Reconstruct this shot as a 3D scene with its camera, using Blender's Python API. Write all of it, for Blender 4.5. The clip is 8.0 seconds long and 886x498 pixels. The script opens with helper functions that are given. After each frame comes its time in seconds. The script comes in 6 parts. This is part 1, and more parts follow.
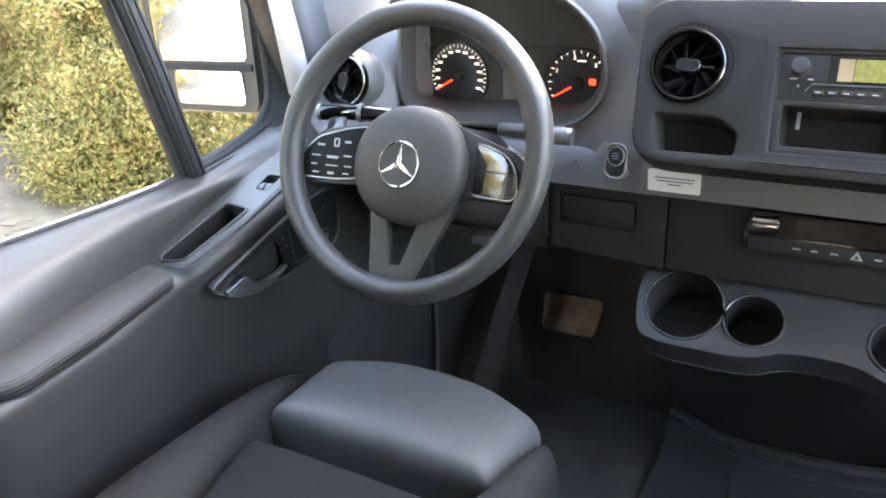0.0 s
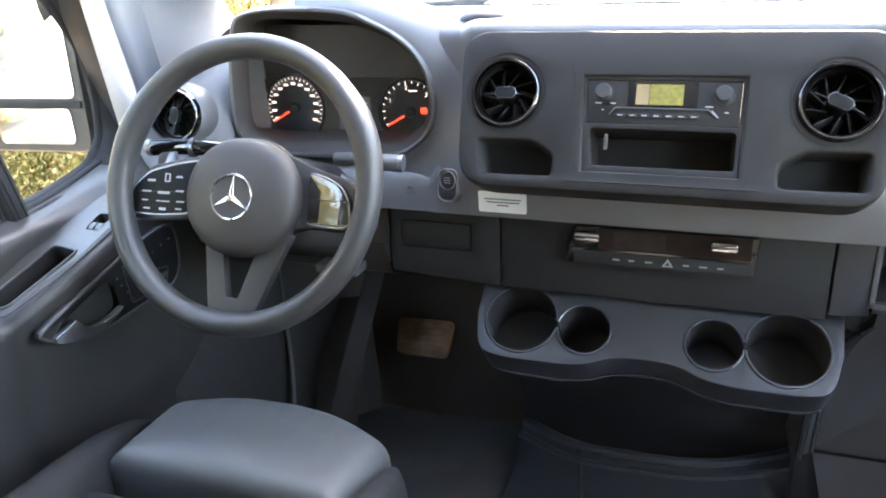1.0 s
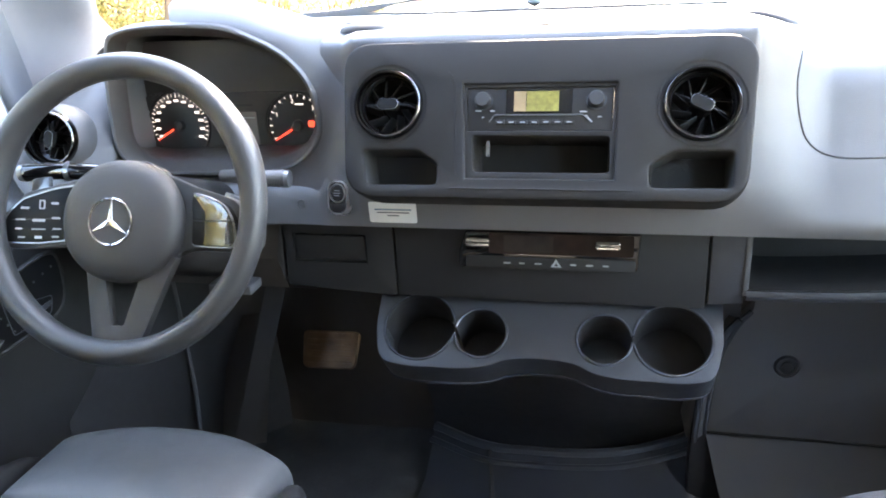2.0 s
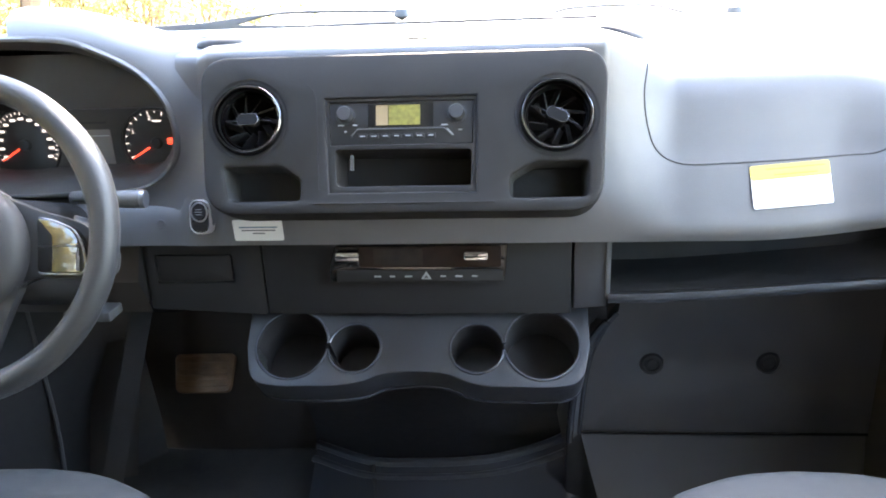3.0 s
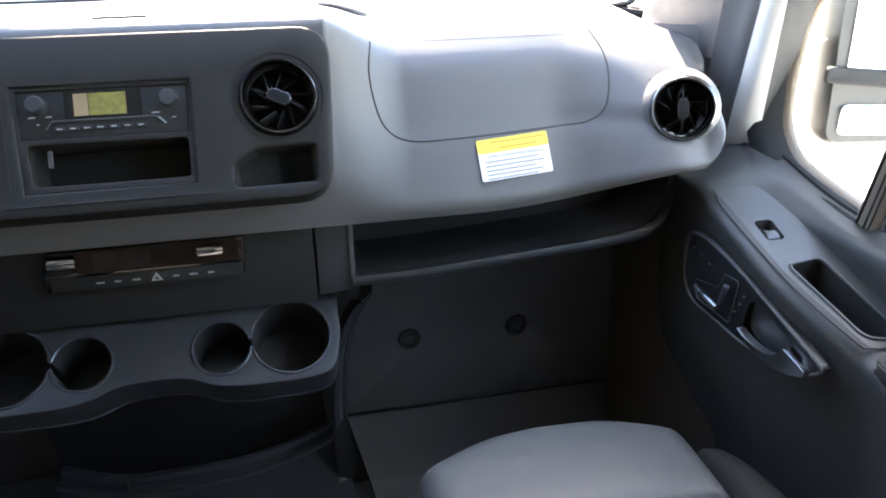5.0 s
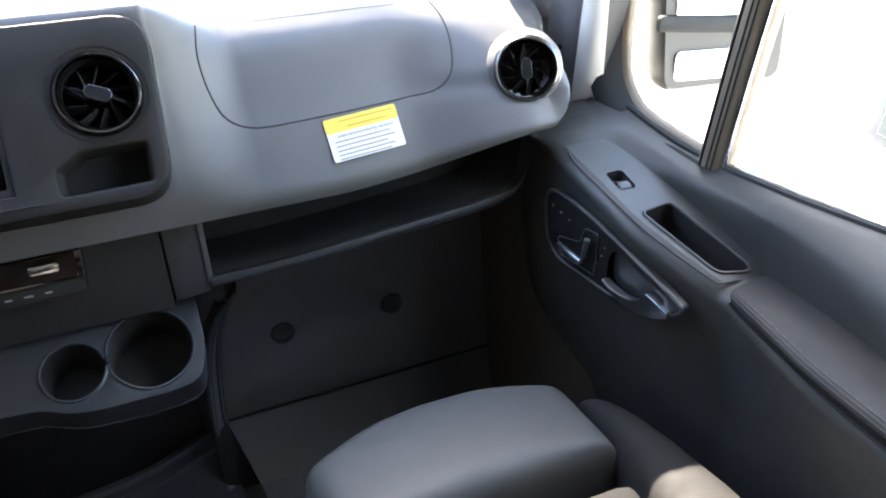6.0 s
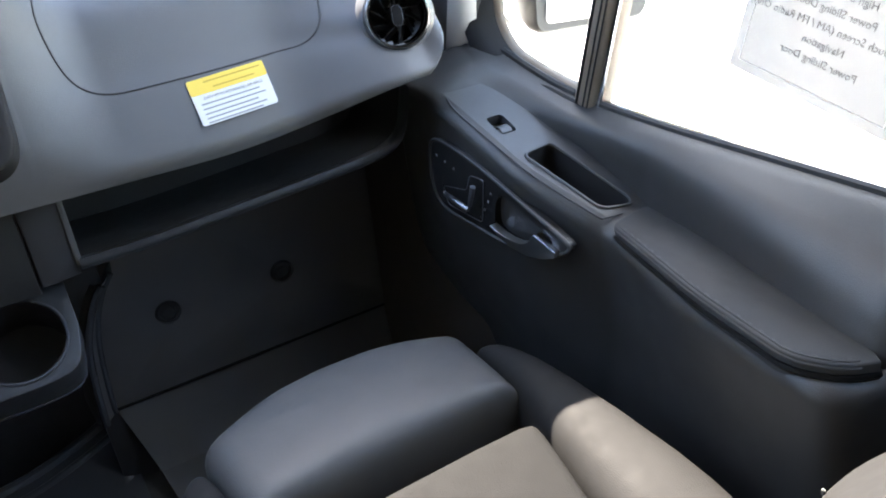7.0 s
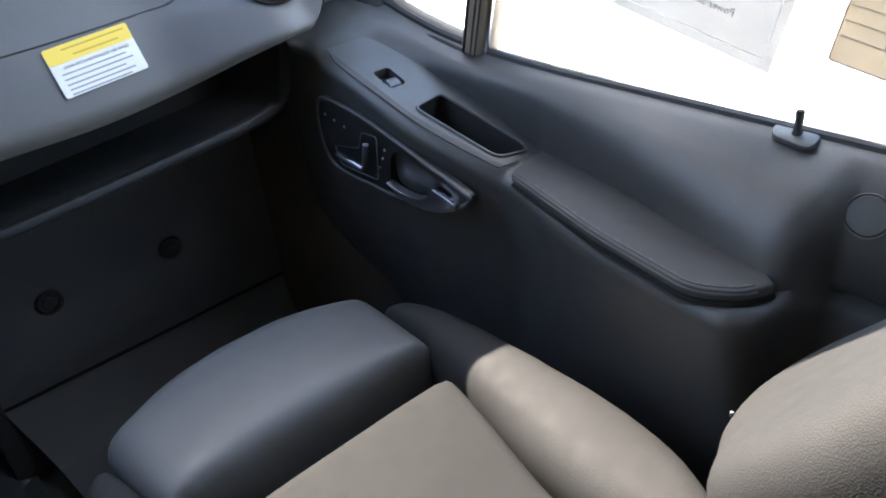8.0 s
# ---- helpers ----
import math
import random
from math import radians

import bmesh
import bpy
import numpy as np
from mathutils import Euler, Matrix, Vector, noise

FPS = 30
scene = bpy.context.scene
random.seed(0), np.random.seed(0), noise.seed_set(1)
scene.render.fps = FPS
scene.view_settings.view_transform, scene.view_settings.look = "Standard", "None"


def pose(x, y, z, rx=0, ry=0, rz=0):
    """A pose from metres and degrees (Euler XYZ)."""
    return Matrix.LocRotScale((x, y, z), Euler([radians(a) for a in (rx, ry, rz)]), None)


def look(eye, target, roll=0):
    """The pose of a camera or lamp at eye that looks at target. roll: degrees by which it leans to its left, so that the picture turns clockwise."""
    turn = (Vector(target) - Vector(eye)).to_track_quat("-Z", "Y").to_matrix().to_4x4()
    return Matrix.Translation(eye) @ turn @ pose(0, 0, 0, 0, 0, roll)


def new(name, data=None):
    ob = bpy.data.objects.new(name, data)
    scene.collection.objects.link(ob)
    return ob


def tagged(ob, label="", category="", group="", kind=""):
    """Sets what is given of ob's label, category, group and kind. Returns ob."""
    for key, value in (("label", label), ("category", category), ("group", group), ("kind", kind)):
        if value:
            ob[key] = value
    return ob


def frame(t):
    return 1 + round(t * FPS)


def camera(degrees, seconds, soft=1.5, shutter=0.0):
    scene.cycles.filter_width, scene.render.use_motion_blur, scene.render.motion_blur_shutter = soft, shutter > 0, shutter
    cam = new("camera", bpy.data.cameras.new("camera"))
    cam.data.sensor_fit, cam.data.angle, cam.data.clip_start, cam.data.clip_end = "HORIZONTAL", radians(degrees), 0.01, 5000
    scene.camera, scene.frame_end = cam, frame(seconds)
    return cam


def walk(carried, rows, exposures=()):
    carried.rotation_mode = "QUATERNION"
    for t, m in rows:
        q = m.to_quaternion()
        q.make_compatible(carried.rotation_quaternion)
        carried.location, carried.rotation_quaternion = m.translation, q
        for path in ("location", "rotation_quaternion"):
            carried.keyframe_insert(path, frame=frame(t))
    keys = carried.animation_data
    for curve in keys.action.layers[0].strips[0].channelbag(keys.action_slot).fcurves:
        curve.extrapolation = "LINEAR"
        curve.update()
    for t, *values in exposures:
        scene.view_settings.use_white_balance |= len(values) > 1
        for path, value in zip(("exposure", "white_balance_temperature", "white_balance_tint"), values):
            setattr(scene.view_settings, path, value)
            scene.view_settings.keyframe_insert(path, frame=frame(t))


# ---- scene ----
cam = camera(60.0, 8.0, soft=1.9, shutter=0.0)
PATH = [
    (0, (0.0159, -0.9797, 0.9554), (-0.9186, 0.6200, 0.2018), -2.37),
    (0.5, (0.0440, -0.9813, 0.9541), (-0.7489, 0.7082, 0.2351), -2.26),
    (1, (0.0653, -0.9797, 0.9552), (-0.5776, 0.7835, 0.2639), -1.93),
    (1.5, (0.0863, -0.9750, 0.9620), (-0.4579, 0.8199, 0.2677), -2.50),
    (3, (0.1323, -0.9630, 0.9663), (-0.0326, 0.9116, 0.2892), -2.21),
    (3.5, (0.1493, -0.9574, 0.9616), (0.1590, 0.9254, 0.2870), -1.16),
    (4, (0.1613, -0.9538, 0.9621), (0.3182, 0.9188, 0.2774), -0.57),
    (5.5, (0.2088, -0.9239, 0.9665), (0.7269, 0.8396, 0.1781), -2.47),
    (6, (0.2210, -0.9166, 0.9565), (0.8962, 0.7801, 0.1409), -4.26),
    (6.5, (0.2328, -0.9148, 0.9464), (1.0283, 0.7109, 0.0953), -4.86),
    (7, (0.2369, -0.9091, 0.9372), (1.1212, 0.6291, 0.0143), -5.71),
    (7.5, (0.2388, -0.8996, 0.9316), (1.2122, 0.5371, -0.0625), -6.15),
    (8, (0.2408, -0.8908, 0.9292), (1.3016, 0.4453, -0.1147), -6.36),
]
EXPOSURE = [(0.0, 5.26, 7900, 12.5), (1.5, 5.26, 7550, 12.5), (3.0, 5.18, 7400, 12), (3.5, 4.72, 7300, 12), (5.5, 4.22, 7250, 11.5), (8.0, 3.80, 6900, 11)]
walk(cam, [(t, look(eye, target, roll)) for t, eye, target, roll in PATH], EXPOSURE)

# ---- light and sky ----
SUN = Vector((0.06, 0.664, 0.745)).normalized()
world = bpy.data.worlds.new("sky")
scene.world = world
world.use_nodes = True
wn = world.node_tree.nodes
sky = wn.new("ShaderNodeTexSky")
sky.sky_type, sky.sun_disc = "NISHITA", False
sky.sun_elevation = math.asin(SUN.z)
sky.sun_rotation = math.atan2(SUN.x, SUN.y)
wn["Background"].inputs["Strength"].default_value = 0.15
world.node_tree.links.new(sky.outputs["Color"], wn["Background"].inputs["Color"])
sun_data = bpy.data.lights.new("sun", "SUN")
sun_data.energy, sun_data.angle, sun_data.color = 3.8, radians(0.5), (1.0, 0.93, 0.85)
sun = new("sun", sun_data)
sun.rotation_mode = "QUATERNION"
sun.rotation_quaternion = SUN.to_track_quat("Z", "Y")
sun.location = (4, 4, 8)
# added fill lamp, standing in for daylight through the passenger window's upper part
day = bpy.data.lights.new("window_fill", "AREA")
day.shape, day.size, day.size_y, day.energy, day.color = "RECTANGLE", 0.44, 0.34, 0.24, (0.95, 0.98, 1.0)
day_ob = new("window_fill", day)
day_ob.rotation_mode = "QUATERNION"
day_ob.rotation_quaternion = Vector((0.80, 0.0, 0.60)).to_track_quat("Z", "X")
day_ob.location = (1.02, -0.36, 1.14)


# ---- materials ----
def surface(name, col, rough=0.5, metal=0.0, grain=0.0, grain_scale=600.0, vary=0.15, vary_scale=9.0, spec=0.5,
            wear=0.0, coat=0.0, cells=False, detail_col=None):
    """A material with fine relief (grain) and two scales of uneven colour and gloss."""
    m = bpy.data.materials.new(name)
    m.use_nodes = True
    n, link = m.node_tree.nodes, m.node_tree.links.new
    b = n["Principled BSDF"]
    b.inputs["Metallic"].default_value = metal
    b.inputs["Specular IOR Level"].default_value = spec
    b.inputs["Coat Weight"].default_value = coat
    where = n.new("ShaderNodeTexCoord")
    big = n.new("ShaderNodeTexNoise")
    big.inputs["Scale"].default_value, big.inputs["Detail"].default_value = vary_scale, 6.0
    link(where.outputs["Object"], big.inputs["Vector"])
    ramp = n.new("ShaderNodeMix")
    ramp.data_type = "RGBA"
    other = detail_col or tuple(c * (1 - 1.6 * vary) for c in col)
    bright = tuple(min(1, c * (1 + vary)) for c in col) if not detail_col else col
    ramp.inputs["A"].default_value, ramp.inputs["B"].default_value = (*other, 1), (*bright, 1)
    link(big.outputs["Fac"], ramp.inputs["Factor"])
    link(ramp.outputs["Result"], b.inputs["Base Color"])
    fine = n.new("ShaderNodeTexNoise")
    fine.inputs["Scale"].default_value, fine.inputs["Detail"].default_value = vary_scale * 7, 4.0
    link(where.outputs["Object"], fine.inputs["Vector"])
    gloss = n.new("ShaderNodeMapRange")
    spread = (0.02 if metal > 0.5 else 0.10) * min(1, rough * 2) + wear
    gloss.inputs["To Min"].default_value = max(0.02, rough - spread)
    gloss.inputs["To Max"].default_value = min(1.0, rough + spread)
    link(fine.outputs["Fac"], gloss.inputs["Value"])
    link(gloss.outputs["Result"], b.inputs["Roughness"])
    if grain > 0:
        if cells:
            g = n.new("ShaderNodeTexVoronoi")
            g.feature = "F1"
            out = g.outputs["Distance"]
        else:
            g = n.new("ShaderNodeTexNoise")
            g.inputs["Detail"].default_value = 3.0
            out = g.outputs["Fac"]
        g.inputs["Scale"].default_value = grain_scale
        link(where.outputs["Object"], g.inputs["Vector"])
        bump = n.new("ShaderNodeBump")
        bump.inputs["Strength"].default_value, bump.inputs["Distance"].default_value = grain, 0.001
        link(out, bump.inputs["Height"])
        link(bump.outputs["Normal"], b.inputs["Normal"])
    return m


def glass(name, tint=(0.95, 0.97, 0.96), alpha=0.06):
    """A thin clear pane: mostly see-through, with a mirror-like sheen."""
    m = bpy.data.materials.new(name)
    m.use_nodes = True
    n, link = m.node_tree.nodes, m.node_tree.links.new
    n.remove(n["Principled BSDF"])
    clear, shine, mix, edge = (n.new("ShaderNodeBsdf" + k) if k else n.new("ShaderNodeMixShader") for k in ("Transparent", "Glossy", "", "Glossy"))
    n.remove(edge)
    clear.inputs["Color"].default_value = (*tint, 1)
    shine.inputs["Roughness"].default_value = 0.02
    fres, power = n.new("ShaderNodeLayerWeight"), n.new("ShaderNodeMath")
    fres.inputs["Blend"].default_value = 0.5
    power.operation = "POWER"
    power.inputs[1].default_value = 5.0
    link(fres.outputs["Facing"], power.inputs[0])
    link(power.outputs["Value"], mix.inputs["Fac"])
    link(clear.outputs["BSDF"], mix.inputs[1])
    link(shine.outputs["BSDF"], mix.inputs[2])
    link(mix.outputs["Shader"], n["Material Output"].inputs["Surface"])
    return m


def glow(name, col, strength):
    m = bpy.data.materials.new(name)
    m.use_nodes = True
    b = m.node_tree.nodes["Principled BSDF"]
    b.inputs["Base Color"].default_value = (*[c * 0.3 for c in col], 1)
    b.inputs["Emission Color"].default_value = (*col, 1)
    b.inputs["Emission Strength"].default_value = strength
    return m


DASH = surface("dash_plastic", (0.106, 0.107, 0.112), 0.42, spec=0.62, grain=0.35, grain_scale=900, vary=0.06, vary_scale=5)
PANEL = surface("panel_plastic", (0.0280, 0.0262, 0.0257), 0.58, grain=0.35, grain_scale=900, vary=0.08, vary_scale=6, spec=0.15)
LINER = surface("dark_recess_liner", (0.036, 0.036, 0.0365), 0.8, grain=0.5, grain_scale=400, vary=0.15, spec=0.2)
BAND = surface("band_plastic", (0.024, 0.0235, 0.024), 0.55, grain=0.4, grain_scale=800, vary=0.08, spec=0.3)
LOWER = surface("lower_plastic", (0.082, 0.083, 0.087), 0.52, grain=0.4, grain_scale=800, vary=0.08)
CONSOLE = surface("console_plastic", (0.035, 0.038, 0.044), 0.38, grain=0.4, grain_scale=800, vary=0.07)
DEEP = surface("dark_cavity_plastic", (0.028, 0.0275, 0.029), 0.65, grain=0.2, vary=0.1)
DOOR = surface("door_plastic", (0.038, 0.0372, 0.0368), 0.45, spec=0.45, grain=0.3, grain_scale=850, vary=0.08, vary_scale=4)
GLOSS = surface("piano_black", (0.010, 0.010, 0.011), 0.06, vary=0.1, coat=0.5)
# near-black for recesses and gaps, their shade put into the colour
RECESS_SHADE = surface("recess_shade_black", (0.005, 0.005, 0.005), 0.5, vary=0.1, spec=0.15)
PAD = surface("switch_pad_black", (0.010, 0.010, 0.010), 0.05, vary=0.1, spec=1.0, coat=1.0)
PAD_DULL = surface("switch_pad_satin", (0.008, 0.008, 0.008), 0.42, vary=0.1, spec=0.12)
HANDLE_PLATE = surface("handle_plate_black", (0.017, 0.017, 0.0175), 0.30, vary=0.1, spec=0.35)
RING = surface("satin_vent_ring", (0.20, 0.20, 0.205), 0.22, metal=1.0, vary=0.05)
BEZEL = surface("smoked_chrome", (0.13, 0.13, 0.135), 0.17, metal=1.0, vary=0.05)
VENT_KNOB = surface("vent_knob_plastic", (0.013, 0.013, 0.013), 0.6, grain=0.2, vary=0.06, spec=0.12)
VENT_FIN = surface("vent_fin_plastic", (0.024, 0.024, 0.025), 0.38, vary=0.1, spec=0.35)
CHROME = surface("chrome", (0.75, 0.75, 0.76), 0.10, metal=1.0, vary=0.03)
BRIGHT = surface("satin_chrome", (0.80, 0.80, 0.82), 0.34, metal=1.0, vary=0.03)
SATIN = surface("satin_grey_metal", (0.22, 0.23, 0.25), 0.28, metal=0.8, vary=0.05)
RIM = surface("wheel_rubberised_grip", (0.043, 0.0425, 0.043), 0.40, grain=0.5, grain_scale=700, vary=0.06, wear=0.03)
HUB = surface("wheel_hub_plastic", (0.047, 0.0445, 0.044), 0.52, grain=0.5, grain_scale=800, vary=0.05)
# tones balance the light: the shaded thigh support paler, the sunlit leather darker
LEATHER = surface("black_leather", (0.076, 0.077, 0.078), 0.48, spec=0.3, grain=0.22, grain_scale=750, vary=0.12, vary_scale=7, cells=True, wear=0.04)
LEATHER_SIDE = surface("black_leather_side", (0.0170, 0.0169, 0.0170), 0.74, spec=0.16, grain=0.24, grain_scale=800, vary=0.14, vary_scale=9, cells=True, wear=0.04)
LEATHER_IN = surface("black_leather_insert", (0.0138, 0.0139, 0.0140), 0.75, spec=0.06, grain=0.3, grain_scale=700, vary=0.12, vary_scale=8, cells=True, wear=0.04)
THREAD = surface("grey_thread", (0.085, 0.085, 0.085), 0.7, vary=0.1)
RUBBER = surface("black_rubber", (0.022, 0.022, 0.023), 0.68, spec=0.22, grain=0.2, vary=0.1)
CARPET = surface("dark_floor_mat", (0.045, 0.043, 0.042), 0.9, grain=0.9, grain_scale=250, vary=0.35, vary_scale=14)
BACK = surface("rear_partition", (0.15, 0.147, 0.144), 0.8, vary=0.1)
TRIM = surface("light_pillar_trim", (0.72, 0.71, 0.68), 0.6, grain=0.3, vary=0.05)
PILLAR = surface("grey_pillar_trim", (0.16, 0.16, 0.17), 0.6, grain=0.3, vary=0.05)
LINING = surface("light_headliner", (0.31, 0.31, 0.305), 0.95, grain=0.5, grain_scale=300, vary=0.05)
PAINT = surface("white_body_paint", (0.75, 0.76, 0.78), 0.25, vary=0.03, coat=0.5)
BARE = surface("aluminium_strip", (0.62, 0.62, 0.63), 0.22, metal=1.0, vary=0.05)
WHITE = surface("white_print", (0.74, 0.74, 0.73), 0.6, vary=0.02)
YELLOW = surface("yellow_print", (0.82, 0.60, 0.10), 0.6, vary=0.02)
INK = surface("dark_print", (0.12, 0.12, 0.14), 0.7, vary=0.05)
MARK = surface("pale_symbol_print", (0.36, 0.36, 0.37), 0.5, vary=0.02)
PEDAL = surface("worn_pedal_rubber", (0.21, 0.115, 0.052), 0.55, grain=0.8, grain_scale=120, vary=0.5, vary_scale=30)
FOOT = surface("footwell_trim", (0.045, 0.035, 0.028), 0.7, grain=0.5, grain_scale=400, vary=0.25, vary_scale=6)
MIRROR = surface("mirror_glass", (0.92, 0.93, 0.94), 0.02, metal=1.0, vary=0.01)
HOUSING = surface("mirror_housing", (0.024, 0.024, 0.024), 0.45, grain=0.4, vary=0.08)
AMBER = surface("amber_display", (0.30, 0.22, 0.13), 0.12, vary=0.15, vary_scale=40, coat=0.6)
# dark smoked lens with its brown reflection put into the colour
BROWN = surface("lens_brown_reflection", (0.024, 0.014, 0.010), 0.18, vary=0.5, vary_scale=40, spec=0.3)
GLASS = glass("window_glass")
NEEDLE = glow("lit_red_needle", (1.0, 0.07, 0.035), 0.075)
DIAL_LIT = glow("lit_dial_print", (0.9, 0.82, 0.80), 0.060)
CORNER = surface("pillar_base_plastic", (0.085, 0.084, 0.090), 0.5, grain=0.3, vary=0.05)
LEAF_COLS = [(0.22, 0.20, 0.060), (0.34, 0.29, 0.095), (0.10, 0.105, 0.032)]


def leaf_material(name):
    """Leaves in three greens, each leaf its own shade, letting some light through."""
    m = bpy.data.materials.new(name)
    m.use_nodes = True
    n, link = m.node_tree.nodes, m.node_tree.links.new
    b = n["Principled BSDF"]
    geo, ramp = n.new("ShaderNodeNewGeometry"), n.new("ShaderNodeValToRGB")
    link(geo.outputs["Random Per Island"], ramp.inputs["Fac"])
    e = ramp.color_ramp.elements
    e[0].color, e[1].color = (*LEAF_COLS[2], 1), (*LEAF_COLS[1], 1)
    e.new(0.5).color = (*LEAF_COLS[0], 1)
    e.new(0.93).color = (0.40, 0.27, 0.12, 1)
    link(ramp.outputs["Color"], b.inputs["Base Color"])
    b.inputs["Roughness"].default_value = 0.55
    thin, mix = n.new("ShaderNodeBsdfTranslucent"), n.new("ShaderNodeMixShader")
    link(ramp.outputs["Color"], thin.inputs["Color"])
    mix.inputs["Fac"].default_value = 0.35
    link(b.outputs["BSDF"], mix.inputs[1])
    link(thin.outputs["BSDF"], mix.inputs[2])
    link(mix.outputs["Shader"], n["Material Output"].inputs["Surface"])
    return m


def thin_paper(name, col):
    """Paper that daylight shines through."""
    m = surface(name, col, 0.8, vary=0.03)
    n, link = m.node_tree.nodes, m.node_tree.links.new
    thin, mix = n.new("ShaderNodeBsdfTranslucent"), n.new("ShaderNodeMixShader")
    thin.inputs["Color"].default_value = (*col, 1)
    mix.inputs["Fac"].default_value = 0.6
    link(n["Principled BSDF"].outputs["BSDF"], mix.inputs[1])
    link(thin.outputs["BSDF"], mix.inputs[2])
    link(mix.outputs["Shader"], n["Material Output"].inputs["Surface"])
    return m


HOOD_IN = surface("hood_lining", (0.048, 0.041, 0.038), 0.6, grain=0.3, vary=0.06)
# rubber of the passenger window with its golden sunlight put into the colour
SUNLIT_RUBBER = surface("sunlit_brown_rubber", (0.165, 0.130, 0.098), 0.45, grain=0.3, vary=0.15)
LEAF = leaf_material("shrub_leaves")
BARK = surface("shrub_bark", (0.16, 0.11, 0.07), 0.9, grain=0.8, grain_scale=60, vary=0.3, vary_scale=12)


def ground_material():
    """Dry soil with pale stones and leaf litter."""
    m = surface("gravel_ground", (0.19, 0.145, 0.10), 0.95, grain=1.0, grain_scale=30, vary=0.30, vary_scale=2.0)
    n, link = m.node_tree.nodes, m.node_tree.links.new
    where, stones, shade, mix = n.new("ShaderNodeTexCoord"), n.new("ShaderNodeTexVoronoi"), n.new("ShaderNodeValToRGB"), n.new("ShaderNodeMix")
    stones.inputs["Scale"].default_value = 9
    link(where.outputs["Object"], stones.inputs["Vector"])
    link(stones.outputs["Distance"], shade.inputs["Fac"])
    shade.color_ramp.elements[0].color, shade.color_ramp.elements[1].color = (1, 1, 1, 1), (0.45, 0.42, 0.38, 1)
    mix.data_type, mix.blend_type = "RGBA", "MULTIPLY"
    mix.inputs["Factor"].default_value = 0.8
    link(n["Mix"].outputs["Result"], mix.inputs["A"])
    link(shade.outputs["Color"], mix.inputs["B"])
    link(mix.outputs["Result"], n["Principled BSDF"].inputs["Base Color"])
    return m


GROUND = ground_material()
CONCRETE = surface("pale_concrete", (0.62, 0.60, 0.56), 0.9, grain=0.6, grain_scale=90, vary=0.12, vary_scale=1.5)


# ---- building blocks ----
def thing(name, label, category, group="", kind="", at=(0, 0, 0)):
    ob = new(name)
    ob.location = at
    ob.empty_display_size = 0.05
    return tagged(ob, label, category, group, kind)


def finish(bm, sharp=35):
    bmesh.ops.recalc_face_normals(bm, faces=bm.faces)
    for f in bm.faces:
        f.smooth = True


def part(name, bm, material, parent=None, label="", sharp=35, flip=False):
    """Links a bmesh as one mesh object under a thing or part."""
    if flip:
        bmesh.ops.scale(bm, vec=(-1, 1, 1), verts=bm.verts)
    finish(bm)
    me = bpy.data.meshes.new(name)
    bm.to_mesh(me)
    bm.free()
    me.materials.append(material)
    me.set_sharp_from_angle(angle=radians(sharp))
    ob = new(name, me)
    if parent:
        ob.parent = parent
        ob.matrix_parent_inverse = Matrix.Translation(-parent.location) if not parent.parent else Matrix()
    if label:
        ob["label"] = label
    return ob


def spline(pts, n, closed=False):
    """n points along a smooth curve through pts."""
    p = np.array(pts, float)
    k = len(p)
    if closed:
        p = np.vstack([p[-1], p, p[0], p[1]])
    else:
        p = np.vstack([2 * p[0] - p[1], p, 2 * p[-1] - p[-2]])
    out = []
    spans = k if closed else k - 1
    for s in np.linspace(0, spans, n, endpoint=not closed):
        i = min(int(s), spans - 1)
        t = s - i
        a, b, c, d = p[i:i + 4]
        out.append(0.5 * (2 * b + (c - a) * t + (2 * a - 5 * b + 4 * c - d) * t * t + (3 * b - a - 3 * c + d) * t ** 3))
    return np.array(out)


def lofted(rings, closed=False, caps=False, skip=()):
    """A skin over rows of points; closed: each row is a loop."""
    bm = bmesh.new()
    rows = [[bm.verts.new(p) for p in ring] for ring in rings]
    m = len(rows[0])
    for i in range(len(rows) - 1):
        for j in range(m if closed else m - 1):
            if (i, j) in skip:
                continue
            k = (j + 1) % m
            bm.faces.new((rows[i][j], rows[i][k], rows[i + 1][k], rows[i + 1][j]))
    if caps:
        bm.faces.new(rows[0])
        bm.faces.new(rows[-1])
    return bm


def bevelled(bm, size, segments=2, angle=40):
    if size > 0:
        bmesh.ops.recalc_face_normals(bm, faces=bm.faces)
        edges = [e for e in bm.edges if len(e.link_faces) == 2 and e.calc_face_angle(0) > radians(angle)]
        bmesh.ops.bevel(bm, geom=edges, offset=size, segments=segments, affect="EDGES", profile=0.5, clamp_overlap=True)
    return bm


def box(x0, x1, y0, y1, z0, z1, bevel=0.003, m=None, segments=2):
    bm = bmesh.new()
    bmesh.ops.create_cube(bm, size=1, matrix=Matrix.LocRotScale(((x0 + x1) / 2, (y0 + y1) / 2, (z0 + z1) / 2), None, (abs(x1 - x0), abs(y1 - y0), abs(z1 - z0))))
    bevelled(bm, bevel, segments)
    if m:
        bm.transform(m)
    return bm


def rrect(w, h, r, n=6, cx=0.0, cy=0.0):
    """A rounded rectangle as a loop of 2D points."""
    out = []
    for qx, qy, a in ((1, 1, 0), (-1, 1, 90), (-1, -1, 180), (1, -1, 270)):
        for i in range(n + 1):
            t = radians(a + 90 * i / n)
            out.append((cx + qx * (w / 2 - r) + r * math.cos(t), cy + qy * (h / 2 - r) + r * math.sin(t)))
    return out


